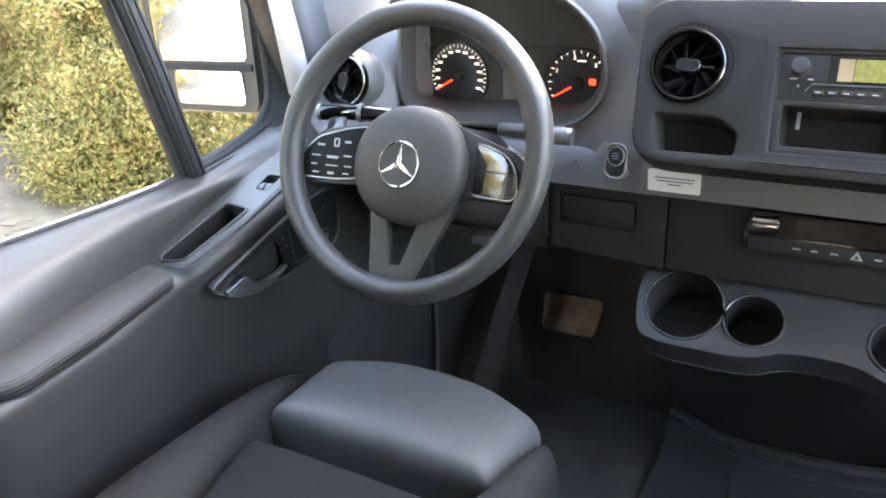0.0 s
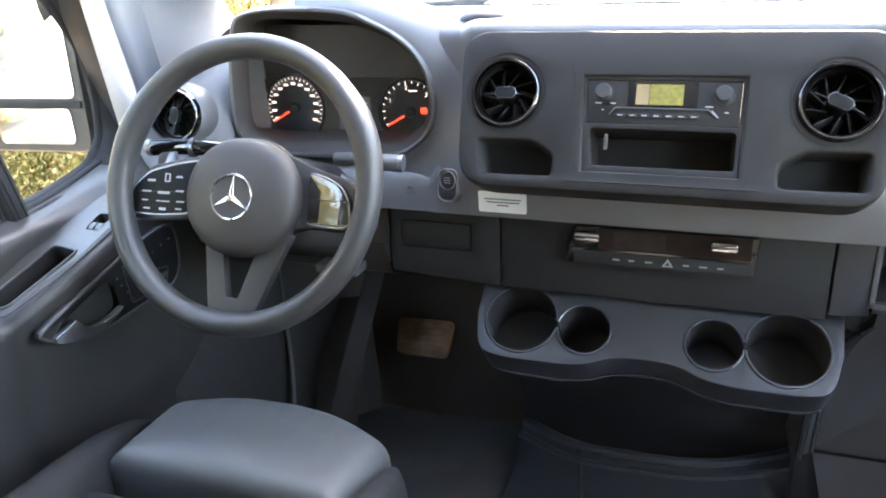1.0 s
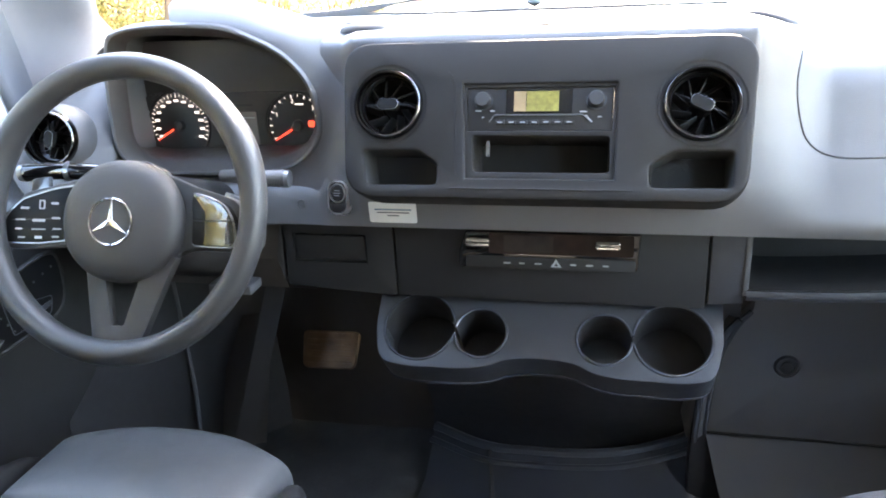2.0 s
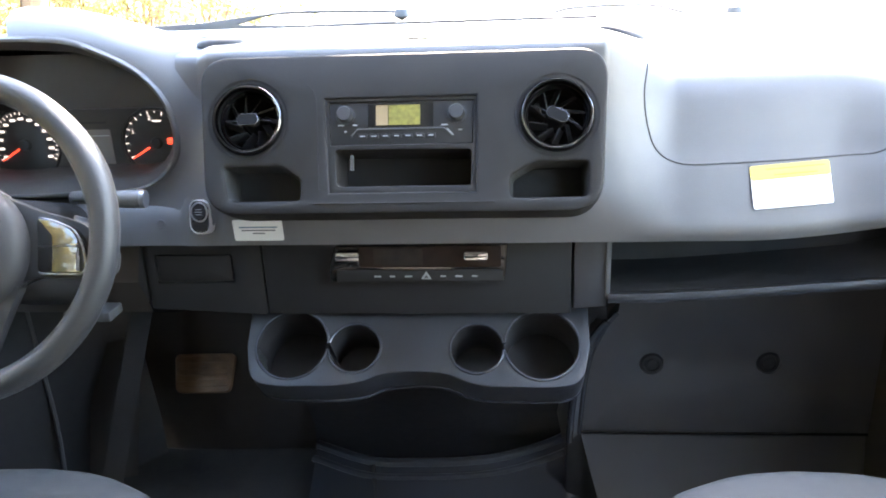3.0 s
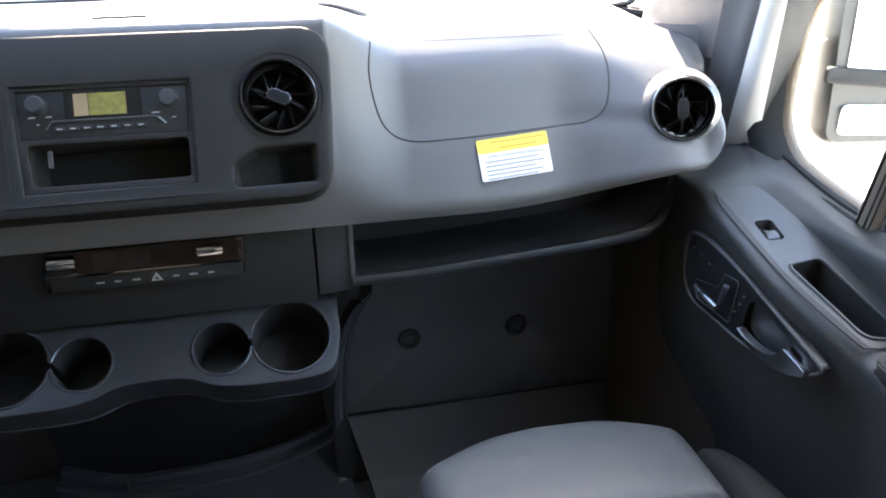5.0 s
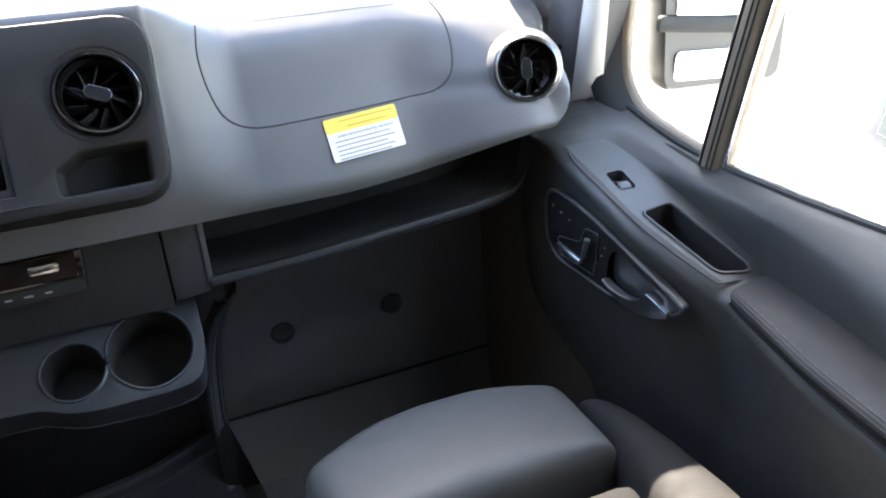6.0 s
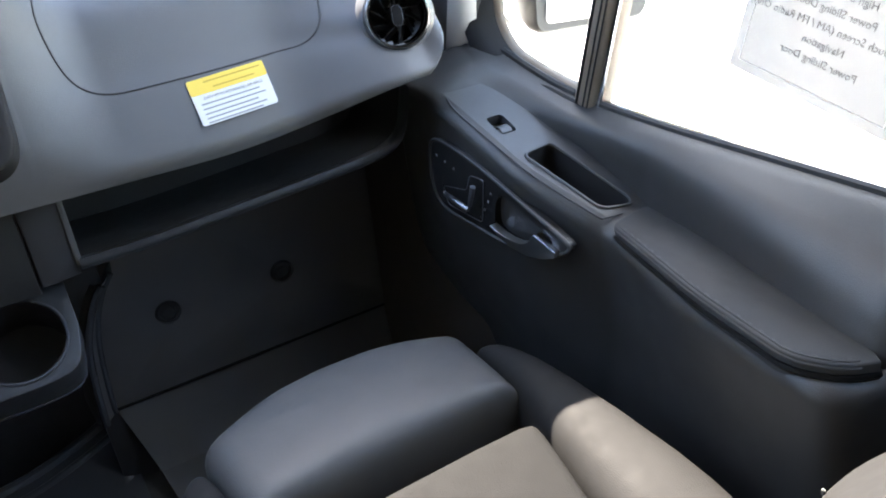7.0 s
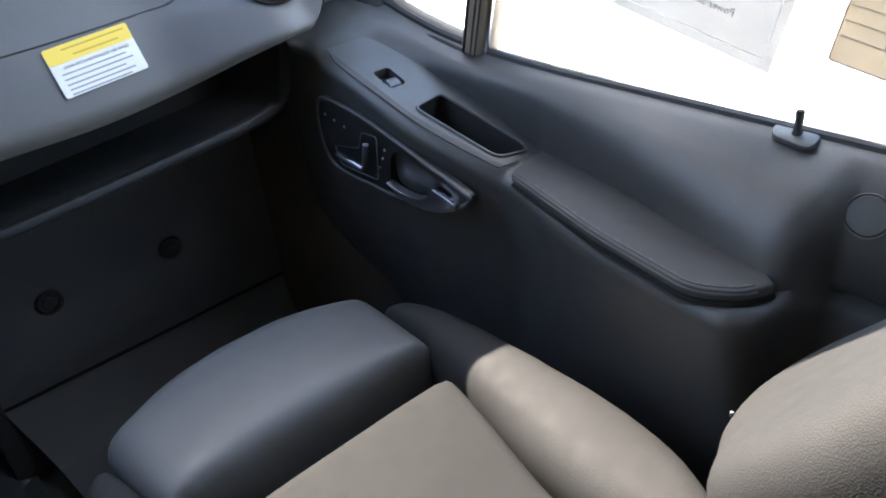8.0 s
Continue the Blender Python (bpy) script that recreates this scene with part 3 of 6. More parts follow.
def dial(cx, cy, r, name, label, major, first, last, words=()):
    m = CL @ Matrix.Translation((cx, cy, 0.0))
    d = part(name, lathe([(0, 0.0), (r * 0.97, 0.0), (r, 0.002), (r * 1.03, 0.002), (r * 1.05, -0.002)], m, 48), DEEP, cluster, label)
    for i in range(major):
        a = radians(first + (last - first) * i / (major - 1))
        lng = 0.0042 if i % 2 == 0 else 0.0026
        q = m @ Matrix.Rotation(a, 4, "Z") @ Matrix.Translation((r * 0.94, 0, 0.0006))
        part("tick", plate([(-lng, -0.0006), (0.001, -0.0006), (0.001, 0.0006), (-lng, 0.0006)], 0.0003, q), DIAL_LIT, d)
    for i, w in enumerate(words):
        a = radians(first + (last - first) * i / (len(words) - 1))
        q = m @ Matrix.Translation((r * 0.76 * math.cos(a), r * 0.76 * math.sin(a), 0.0008))
        if w == "-":
            part("number_bar", plate(rrect(0.0085, 0.0036, 0.001), 0.0003, q), DIAL_LIT, d)
        elif w:
            part("number", lettering(w, 0.0095, q), DIAL_LIT, d)
    a = radians(first + 3)
    q = m @ Matrix.Rotation(a, 4, "Z")
    part("needle", plate([(0.012, -0.0016), (r * 0.90, -0.0009), (r * 0.90, 0.0009), (0.012, 0.0016)], 0.001, q @ Matrix.Translation((0, 0, 0.004))), NEEDLE, d, "lit red needle")
    part("needle_hub", lathe([(0, 0.006), (0.007, 0.0055), (0.009, 0.002), (0.009, 0)], m, 24), DEEP, d)
    return d


dial(-0.109, -0.0055, 0.052, "speedometer", "speedometer with white ticks and red needle", 29, 207, -27, ["-"] * 13)
tach = dial(0.095, -0.0065, 0.050, "rev_counter", "rev counter with white numbers and red needle", 17, 207, -9, ["", "1", "2", "3", "4"])
part("warning_lamp", plate(rrect(0.0105, 0.0095, 0.002), 0.0006, CL @ Matrix.Translation((0.118, -0.0035, 0.003))), NEEDLE, tach, "lit red warning symbol")
part("caption_bar", plate(rrect(0.014, 0.002, 0.0005), 0.0004, CL @ Matrix.Translation((0.10, 0.0265, 0.0012))), DIAL_LIT, tach)
part("screen", plate(rrect(0.056, 0.057, 0.003), 0.002, CL @ Matrix.Translation((-0.000, -0.0125, 0.0034))), surface("lcd_grey", (0.20, 0.185, 0.18), 0.25, vary=0.1), cluster, "dim grey information screen")
part("screen_line", plate(rrect(0.050, 0.0012, 0.0004), 0.0004, CL @ Matrix.Translation((-0.000, 0.0065, 0.0038))), MARK, cluster)
# pale green plate that paints a reflection low on the lens
part("lens_reflection", plate(rrect(0.05, 0.009, 0.002), 0.001, CL @ Matrix.Translation((-0.075, -0.071, 0.0032))), surface("green_lens_reflection", (0.30, 0.33, 0.10), 0.3, vary=0.1), cluster, "pale green reflection painted on the lower lens")
part("upper_slot", plate(rrect(0.05, 0.003, 0.001), 0.001, CL @ Matrix.Translation((-0.002, 0.026, 0.0028))), DEEP, cluster)

# centre panel
LEANC = radians(23.5)
PN = Vector((0, -math.cos(LEANC), math.sin(LEANC)))
CP = basis((0, -0.0147, 0.780), (1, 0, 0), PN)   # panel plane; local y runs up the slope


def cp(x, z):
    """Panel-plane coordinates of a point at x and height z."""
    return x, (z - 0.780) / math.cos(LEANC)


centre = thing("centre_panel", "dark grey rounded panel in the middle of the dashboard", "panel", at=(0, -0.01, 0.78))
outline = rounded([cp(-.262, .874), cp(.262, .874), cp(.250, .687), cp(-.250, .687)], 0.042, 8)
hole_r = [cp(-.0962, .8215), cp(.0962, .8215), cp(.0955, .711), cp(-.0895, .711)]
pk_l = rounded([cp(-.2275, .7430), cp(-.1528, .7430), cp(-.1270, .7265), cp(-.1270, .7030), cp(-.2195, .7025)], 0.006, 4)
pk_r = rounded([cp(.1380, .7275), cp(.1655, .7425), cp(.2335, .7435), cp(.2325, .7035), cp(.1385, .7030)], 0.006, 4)
v_l, v_r = circle(0.043, 40, *cp(-.1955, .7985)), circle(0.043, 40, *cp(.1962, .7965))
face = part("face", plate(outline, 0.010, CP, 0.004, holes=(hole_r, pk_l, pk_r, v_l, v_r)), PANEL, centre, sharp=45)
part("edge", lofted([[CP @ Vector((x * (1 + g), y * (1 + g), -d)) for x, y in outline] for g, d in ((0.0, 0.004), (0.005, 0.012), (0.010, 0.03), (0.012, 0.085))], closed=True), PANEL, centre, sharp=60)


def pocket(outline2, depth, m, name, parent, material, floor_scale=0.92, tilt=0.0):
    c = np.mean(np.array(outline2), axis=0)
    rings = [[m @ Vector((x, y, -0.001)) for x, y in outline2],
             [m @ Vector((c[0] + (x - c[0]) * floor_scale, c[1] + (y - c[1]) * floor_scale, -depth)) for x, y in outline2]]
    bm = lofted(rings, closed=True)
    bm.verts.ensure_lookup_table()
    bm.faces.new([bm.verts[len(outline2) + i] for i in range(len(outline2))])
    return part(name, bm, material, parent, sharp=50)


pocket(pk_l, 0.045, CP, "pocket_left", centre, LINER)
pocket(pk_r, 0.045, CP, "pocket_right", centre, LINER)

def air_vent(m, label, turn=0.0, r=0.0415, collar=None, ring=None):
    """A round turbine vent: smoked ring, dark barrel, fins, crossbar and knob; collar: the swelling round it."""
    v = thing("air_vent", label, "air vent", "round air vents", at=m.translation)
    part("ring", lathe([(r * 1.14, -0.014), (r * 1.13, -0.002), (r * 1.09, 0.0035), (r * 1.04, 0.0055), (r * 0.985, 0.0050), (r * 0.95, 0.001), (r * 0.93, -0.008)], m, 64), ring or BEZEL, v, "smooth metal ring")
    if collar:
        part("collar", lathe([(r * 1.10, -0.004), (r * 1.22, -0.009), (r * 1.34, -0.020), (r * 1.40, -0.034), (r * 1.34, -0.06), (r * 1.10, -0.10)], m, 48), collar, v)
    else:
        part("collar", lathe([(r * 1.26, 0.0003), (r * 1.19, -0.0012), (r * 1.13, -0.006), (r * 1.12, -0.016)], m, 48), PANEL, v, "shallow recess round the ring")
    part("barrel", lathe([(r * 0.945, -0.001), (r * 0.91, -0.010), (r * 0.86, -0.042), (0.0, -0.045)], m, 48), RECESS_SHADE, v, "black barrel")
    part("inner_ring", lathe([(r * 0.93, -0.006), (r * 0.90, -0.0045), (r * 0.865, -0.008), (r * 0.86, -0.014)], m, 48), GLOSS, v, "gloss black inner ring")
    for i in range(10):
        q = m @ Matrix.Rotation(radians(turn + 18 + 36 * i), 4, "Z") @ Matrix.Rotation(radians(24), 4, "X")
        part("fin", box(r * 0.24, r * 0.84, -0.0007, 0.0007, -0.036, -0.020, 0.0004, q), VENT_FIN, v)
    tm = m @ Matrix.Rotation(radians(turn), 4, "Z")
    part("hub_cone", lathe([(r * .30, -0.034), (r * .24, -0.012), (r * .14, -0.004), (0, -0.003)], m, 24), RECESS_SHADE, v)
    part("crossbar", box(-r * 0.70, r * 0.70, -0.0007, 0.0007, -0.007, -0.005, 0.0003, tm), VENT_FIN, v, "thin dark bar")
    hexagon = [(-r * .36, 0), (-r * .26, r * .17), (r * .26, r * .17), (r * .36, 0), (r * .26, -r * .17), (-r * .26, -r * .17)]
    knob = part("knob", plate(rounded(hexagon, 0.004, 4), 0.012, tm @ Matrix.Translation((0, 0, 0.003)), 0.0), VENT_KNOB, v, "dark grey knob", sharp=20)
    part("knob_edge", tube([tm @ Vector((x, y, .0026)) for x, y in rounded(hexagon, 0.004, 4)], 0.0004, 5, closed=True), SATIN, knob, "worn satin edge")
    return v


air_vent(CP @ Matrix.Translation((*cp(-.1955, .7985), 0.001)), "round smoked-chrome air vent beside the radio", 0)
air_vent(CP @ Matrix.Translation((*cp(.1962, .7965), 0.001)), "round smoked-chrome air vent, its knob turned askew", -24)
side_n = Vector((-0.36, -0.90, 0.20))
air_vent(basis(VENT_R + Vector((0, -.006, 0)), (1, 0, 0), side_n), "round chrome air vent at the passenger end of the dashboard", 88, 0.0385, DASH, RING)
air_vent(basis(VENT_L + Vector((0, -.008, 0)), (1, 0, 0), Vector((0.16, -0.97, 0.20))), "round chrome air vent at the driver's end of the dashboard", 80, 0.0365, DASH)

# yellow-green leaf reflection on the display, painted into the base colour
LCD_REFLECTION = surface("lcd_leaf_reflection", (0.34, 0.30, 0.08), 0.15, vary_scale=170, coat=0.5, detail_col=(0.08, 0.075, 0.03))
# radio and slot below it
RD = CP @ Matrix.Translation((0, 0, -0.006))
radio = thing("car_radio", "black car radio with two knobs and a small amber display", "radio", at=(0, 0, 0.79))
part("surround", plate([cp(-.0985, .8240), cp(.0985, .8240), cp(.0980, .7085), cp(-.0920, .7085)], 0.012, RD @ Matrix.Translation((0, 0, 0.002)), 0.0015,
                       holes=([cp(-.0915, .8175), cp(.0925, .8175), cp(.0915, .7670), cp(-.0895, .7670)], rounded([cp(-.0838, .7615), cp(.0895, .7605), cp(.0893, .7185), cp(-.0805, .7185)], 0.006, 4))), PANEL, radio)
fascia = part("fascia", plate([cp(-.0911, .8171), cp(.0921, .8171), cp(.0911, .7674), cp(-.0891, .7674)], 0.01, RD, 0.0012), PANEL, radio, "black fascia")
for kx in (-.0705, .0715):
    q = RD @ Matrix.Translation((*cp(kx, .8025), 0))
    kn = part("knob", lathe([(0, 0.012), (0.0085, 0.0115), (0.0098, 0.009), (0.0102, 0.0)], q, 32), DEEP, radio, "black ribbed knob")
    part("knob_ring", lathe([(0.0102, 0.001), (0.0125, 0.001), (0.0128, -0.001)], q, 32), DEEP, kn)
part("display_window", plate([cp(-.0405, .8150), cp(.0420, .8150), cp(.0420, .7875), cp(-.0405, .7875)], 0.002, RD @ Matrix.Translation((0, 0, 0.0012))), GLOSS, radio, "glossy black window")
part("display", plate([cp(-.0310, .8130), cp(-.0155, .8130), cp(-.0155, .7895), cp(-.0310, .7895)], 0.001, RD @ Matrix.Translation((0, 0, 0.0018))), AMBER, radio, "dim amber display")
part("display", plate([cp(-.0148, .8130), cp(.0255, .8130), cp(.0255, .7895), cp(-.0148, .7895)], 0.001, RD @ Matrix.Translation((0, 0, 0.0018))), LCD_REFLECTION, radio, "display half painted with a yellow-green leaf reflection")
part("lower_ridge", tube([RD @ Vector((*cp(*p), 0.001)) for p in ((-.062, .7775), (-.055, .7855), (.055, .7855), (.066, .7765))], 0.0009, 6), LOWER, radio)
for i in range(7):
    bx = -.048 + .0145 * i
    b = part("button", plate(rrect(0.012, 0.006, 0.001, cx=bx, cy=cp(0, .777)[1]), 0.002, RD @ Matrix.Translation((0, 0, 0.0014)), 0.0006), PANEL, radio)
    part("button_mark", plate(rrect(0.0065, 0.0012, 0.0003, cx=bx, cy=cp(0, .777)[1]), 0.0003, RD @ Matrix.Translation((0, 0, 0.0018))), MARK, b)
for bx, bz, w in ((-.076, .7905, .008), (-.058, .7905, .006), (.056, .789, .009), (-.070, .783, .003), (.076, .783, .005)):
    part("symbol", plate(rrect(w, 0.0016, 0.0004, cx=bx, cy=cp(0, bz)[1]), 0.0003, RD @ Matrix.Translation((0, 0, 0.0008))), MARK, radio)
part("slash_mark", plate([cp(.058, .785), cp(.060, .785), cp(.068, .777), cp(.066, .777)], 0.0003, RD @ Matrix.Translation((0, 0, 0.0008))), MARK, radio)
slot = rounded([cp(-.0841, .7618), cp(.0898, .7608), cp(.0896, .7182), cp(-.0808, .7182)], 0.006, 4)
pocket(slot, 0.060, RD, "storage_slot", radio, PANEL, 0.96)
part("slot_rib", plate([cp(-.0665, .7575), cp(-.0625, .7575), cp(-.0625, .740), cp(-.0665, .740)], 0.006, RD @ Matrix.Translation((0, 0, -0.012))), surface("pale_slot_rib", (0.16, 0.165, 0.18), 0.4), radio, "pale rib")
part("crease", tube([CP @ Vector((*cp(x, .6985), 0.0002)) for x in np.linspace(-.110, .118, 12)], 0.0011, 6), PANEL, centre, "soft crease across the panel")
part("crease", tube([CP @ Vector((*cp(*p), 0.0)) for p in ((-.118, .838), (-.109, .828), (-.106, .81), (-.104, .75), (-.103, .715))], 0.0006, 6, smooth=16), PANEL, centre)

# start button and its surround
ST = basis((-0.2866, 0.0118, 0.6640), (1, 0, 0), (-0.28, -0.93, 0.22))
start = thing("start_button", "black start button in a chrome-edged key slot", "button", at=ST.translation)
part("bezel", plate(rrect(0.0345, 0.0475, 0.0135, 8), 0.012, ST, 0.0015, holes=(rrect(0.0300, 0.0430, 0.0116, 8),)), BRIGHT, start, "chrome rim")
part("plate", plate(rrect(0.0310, 0.0440, 0.0118, 8), 0.003, ST @ Matrix.Translation((0, 0, -0.0012))), DEEP, start)
part("button", lathe([(0, 0.0012), (0.0105, 0.0012), (0.0115, 0.0004), (0.0118, -0.002)], ST @ Matrix.Translation((0, 0.0065, 0)), 32), PANEL, start, "round black push button")
part("button_ring", lathe([(0.0118, -0.001), (0.0126, 0.0012), (0.0135, 0.0012), (0.0140, -0.001)], ST @ Matrix.Translation((0, 0.0065, 0)), 32), BRIGHT, start)
part("button_print", bars([(-.005, .005, .0100), (-.0062, .0062, .0065), (-.005, .005, .003)], ST @ Matrix.Translation((0, 0, 0.0012)), 0.0011), MARK, start)
part("lower_button", plate(rrect(0.023, 0.010, 0.003), 0.002, ST @ Matrix.Translation((0, -0.0145, -0.0004)), 0.0008), PANEL, start)
part("steering_symbol", lathe([(0.0045, 0.0), (0.0055, 0.001), (0.0065, 0.0)], basis((-0.345, on_dash(-0.345, 0.65).y - 0.0005, 0.652), (1, 0, 0), (0, -0.93, 0.36)), 20), LOWER, start)

# white label under the panel
LB = basis((-0.2050, 0.0078, 0.6450), (1, 0, 0.0), (0, -0.994, -0.11))
label_card = thing("warning_label", "small white printed label stuck on the dashboard", "label", at=LB.translation)
part("card", plate(rrect(0.0690, 0.0312, 0.003), 0.0006, LB), WHITE, label_card)
part("heading", bars([(-.026, .027, .0045)], LB, 0.0022), surface("teal_print", (0.16, 0.24, 0.30), 0.6), label_card)
part("small_print", bars([(-.023, .024, .0000), (-.008, .009, -.0045)], LB, 0.0018), INK, label_card)

# airbag sticker on the passenger side
sa, sb_ = on_dash(0.505, 0.722), on_dash(0.505, 0.668)
sn = Vector((0.0, -(sa.z - sb_.z), (sa.y - sb_.y))).normalized()
SK = basis(Vector((0.499, (sa.y + sb_.y) / 2 - .0015, 0.6925)) + sn * 0.0022, (1.0, 0.0, 0.085), sn)
sticker = thing("airbag_sticker", "white airbag warning sticker with a yellow heading", "sticker", at=SK.translation)
part("card", plate(rrect(0.100, 0.056, 0.003), 0.0006, SK), WHITE, sticker)
part("yellow_band", plate(rrect(0.100, 0.019, 0.003, cy=0.0185), 0.0005, SK @ Matrix.Translation((0, 0, 0.0004))), YELLOW, sticker, "yellow heading band")
part("heading", bars([(-.030, .044, .0225), (-.020, .034, .0145)], SK @ Matrix.Translation((0, 0, 0.0004)), 0.0020), surface("ochre_print", (0.60, 0.40, 0.05), 0.6), sticker)
part("heading_words", lettering("EVEN WITH ADVANCED AIR BAGS", 0.0050, SK @ Matrix.Translation((0.002, 0.0035, 0.0003))), surface("soft_dark_print", (0.30, 0.30, 0.32), 0.6), sticker)
part("small_print", bars([(-.042, .034, -.003), (-.042, .040, -.009), (-.042, .028, -.015), (-.042, .037, -.0205), (-.042, .030, -.0258)], SK, 0.0019), surface("grey_print", (0.30, 0.31, 0.33), 0.6), sticker)

# lower centre band with climate control
band = thing("lower_dash_band", "dark plastic band under the dashboard with drawer", "trim", at=(0, 0.06, 0.56))
part("climate_surround", plate([(-.2185, .50), (.2235, .50), (.2235, .628), (-.2185, .628)], 0.05, basis((0, 0.050, 0), (1, 0, 0), (0, -1, 0)), 0.003), BAND, band)
part("knee_panel", plate(rounded([(-.395, .510), (-.2210, .500), (-.2210, .628), (-.395, .628)], 0.004), 0.05, basis((0, 0.050, 0), (1, 0, 0), (0, -1, 0)), 0.003,
                         holes=(rrect(0.118, 0.046, 0.004, cx=-.322, cy=.573),)), BAND, band)
part("drawer", plate(rrect(0.112, 0.040, 0.004, cx=-.322, cy=.573), 0.02, basis((0, 0.052, 0), (1, 0, 0), (0, -1, 0)), 0.002), PANEL, band, "black drawer front")
part("drawer_back", box(-.39, -.25, 0.056, 0.09, .54, .61, 0), DEEP, band)
part("tray_cheek", plate([(.2260, .508), (.272, .512), (.272, .632), (.2260, .628)], 0.10, basis((0, 0.048, 0), (1, 0, 0), (0, -1, 0)), 0.003), CONSOLE, band)
# dark tone carries the shade below the driver's end of the dashboard
part("left_cheek", box(-.80, -.398, 0.05, 0.10, .52, .64, 0.004), DEEP, band)

CLM = basis((0.0125, 0.046, 0.585), (1, 0, 0), (0, -0.99, 0.12))
climate = thing("climate_control", "black climate control strip with two chrome rockers", "climate control", at=CLM.translation)
part("body", plate(rounded([(-.122, .024), (.122, .026), (.118, -.030), (-.132, -.030), (-.132, -.006)], 0.006), 0.02, CLM @ Matrix.Translation((0, 0, 0.006)), 0.003), GLOSS, climate, "gloss black body")
part("window", plate(rrect(0.20, 0.030, 0.003, cx=0.012, cy=0.007), 0.002, CLM @ Matrix.Translation((0, 0, 0.0072))), BROWN, climate, "smoked display window with a brown reflection painted in")
part("display", plate(rrect(0.070, 0.024, 0.002, cx=-0.032, cy=0.007), 0.001, CLM @ Matrix.Translation((0, 0, 0.0078))), surface("dim_lcd", (0.030, 0.022, 0.018), 0.08, vary=0.3, vary_scale=60), climate, "dark display")
part("button_strip", plate(rrect(0.236, 0.018, 0.003, cx=-0.003, cy=-0.021), 0.003, CLM @ Matrix.Translation((0, 0, 0.0085)), 0.001), PANEL, climate)
for kx in (-.1025, .0775):
    q = CLM @ Matrix.Translation((kx, 0.010, 0.008))
    rk = part("rocker", plate(rrect(0.035, 0.013, 0.004), 0.012, q @ Matrix.Translation((0, 0, 0.012)), 0.003), CHROME, climate, "chrome rocker")
    part("rocker_groove", box(-.017, .017, -.0008, .0008, .0118, .0124, 0.0), DEEP, rk).data.transform(q)
for i, kx in enumerate((-.062, -.041, -.018, .031, .053, .075)):
    part("symbol", plate(rrect(0.010 - 0.002 * (i % 2), 0.0022, 0.0006, cx=kx, cy=-.021), 0.0003, CLM @ Matrix.Translation((0, 0, 0.0089))), MARK, climate)
part("hazard_triangle", plate([(-.0005, -.025), (.0145, -.025), (.007, -.0135)], 0.0004, CLM @ Matrix.Translation((0, 0, 0.0089)), holes=([(.0040, -.0235), (.0100, -.0235), (.007, -.0187)],)), MARK, climate, "white hazard triangle")

# open tray on the passenger side
tray = thing("dash_tray", "open dark storage tray under the passenger dashboard", "tray", at=(0.5, 0.1, 0.54))
lip = [(.274, .046, .530), (.36, .046, .531), (.46, .046, .537), (.58, .045, .546), (.66, .042, .553), (.705, .038, .562), (.728, .034, .580), (.737, .030, .608), (.741, .026, .645)]
lip_c = spline(lip, 40)
part("lip", lofted([[(x, y - 0.004, z + 0.004), (x, y - 0.007, z - 0.002), (x, y - 0.004, z - 0.010), (x + 0.001, y + 0.010, z - 0.014), (x + 0.003, y + 0.03, z - 0.016), (x, y + 0.02, z + 0.002)] for x, y, z in lip_c], closed=True), CONSOLE, tray, "rounded grey lip", sharp=60)
part("base", lofted([[(x, 0.05, z + 0.004), (x, 0.12, z - 0.002), (x, 0.20, z - 0.004), (x, 0.23, z + 0.06), (x, 0.22, 0.68)] for x, y, z in lip_c[:34]]), LINER, tray)
part("end_wall", lofted([[(x + 0.002, y + d, z) for d in (0.0, 0.06, 0.2)] for x, y, z in lip_c[30:]] ), LINER, tray)
part("inner_end", box(0.270, 0.277, 0.045, 0.23, 0.525, 0.63, 0.001), LOWER, tray)

# cup holder console
LC = radians(40)
CN = Vector((0, -math.sin(LC), math.cos(LC)))
CC = basis((0, 0.071, 0.500), (1, 0, 0), CN)


def cc(x, v):
    return x, -v


CUP_EDGE = surface("smooth_cup_edge", (0.055, 0.060, 0.070), 0.24, vary=0.05)
console = thing("cup_holder_console", "dark plastic console with four round cup holders", "cup holder", at=(0, 0.02, 0.44))
edge_pts = [cc(.2495, .0), cc(.249, .06), cc(.236, .108), cc(.205, .121), cc(.15, .122), cc(.11, .121), cc(.075, .115), cc(.045, .103), cc(.0, .099), cc(-.045, .103), cc(-.075, .115), cc(-.11, .121), cc(-.15, .122), cc(-.205, .121), cc(-.236, .108), cc(-.249, .06), cc(-.2495, .0)]
out_l = [edge_pts[0]] + [tuple(p) for p in spline(edge_pts[1:-1], 60)] + [edge_pts[-1]]


def cup_pair(s):
    """Two cup openings run together: one loop."""
    big, small = (0.1815, .0585, .0535), (0.0885, .0640, .0385)
    pts = []
    d = math.hypot(big[0] - small[0], big[1] - small[1])
    lean = math.atan2(small[1] - big[1], small[0] - big[0])
    ca = math.acos(min(1, max(-1, (d * d + big[2] ** 2 - small[2] ** 2) / (2 * d * big[2]))))
    cb = math.acos(min(1, max(-1, (d * d + small[2] ** 2 - big[2] ** 2) / (2 * d * small[2]))))
    ca, cb = max(ca, 0.10), max(cb, 0.14)
    for a in np.linspace(lean + ca, lean + 2 * math.pi - ca, 40):
        pts.append((big[0] + big[2] * math.cos(a), big[1] + big[2] * math.sin(a)))
    for a in np.linspace(lean + math.pi + cb, lean + 3 * math.pi - cb, 30):
        pts.append((small[0] + small[2] * math.cos(a), small[1] + small[2] * math.sin(a)))
    return [(s * x, -v) for x, v in pts]


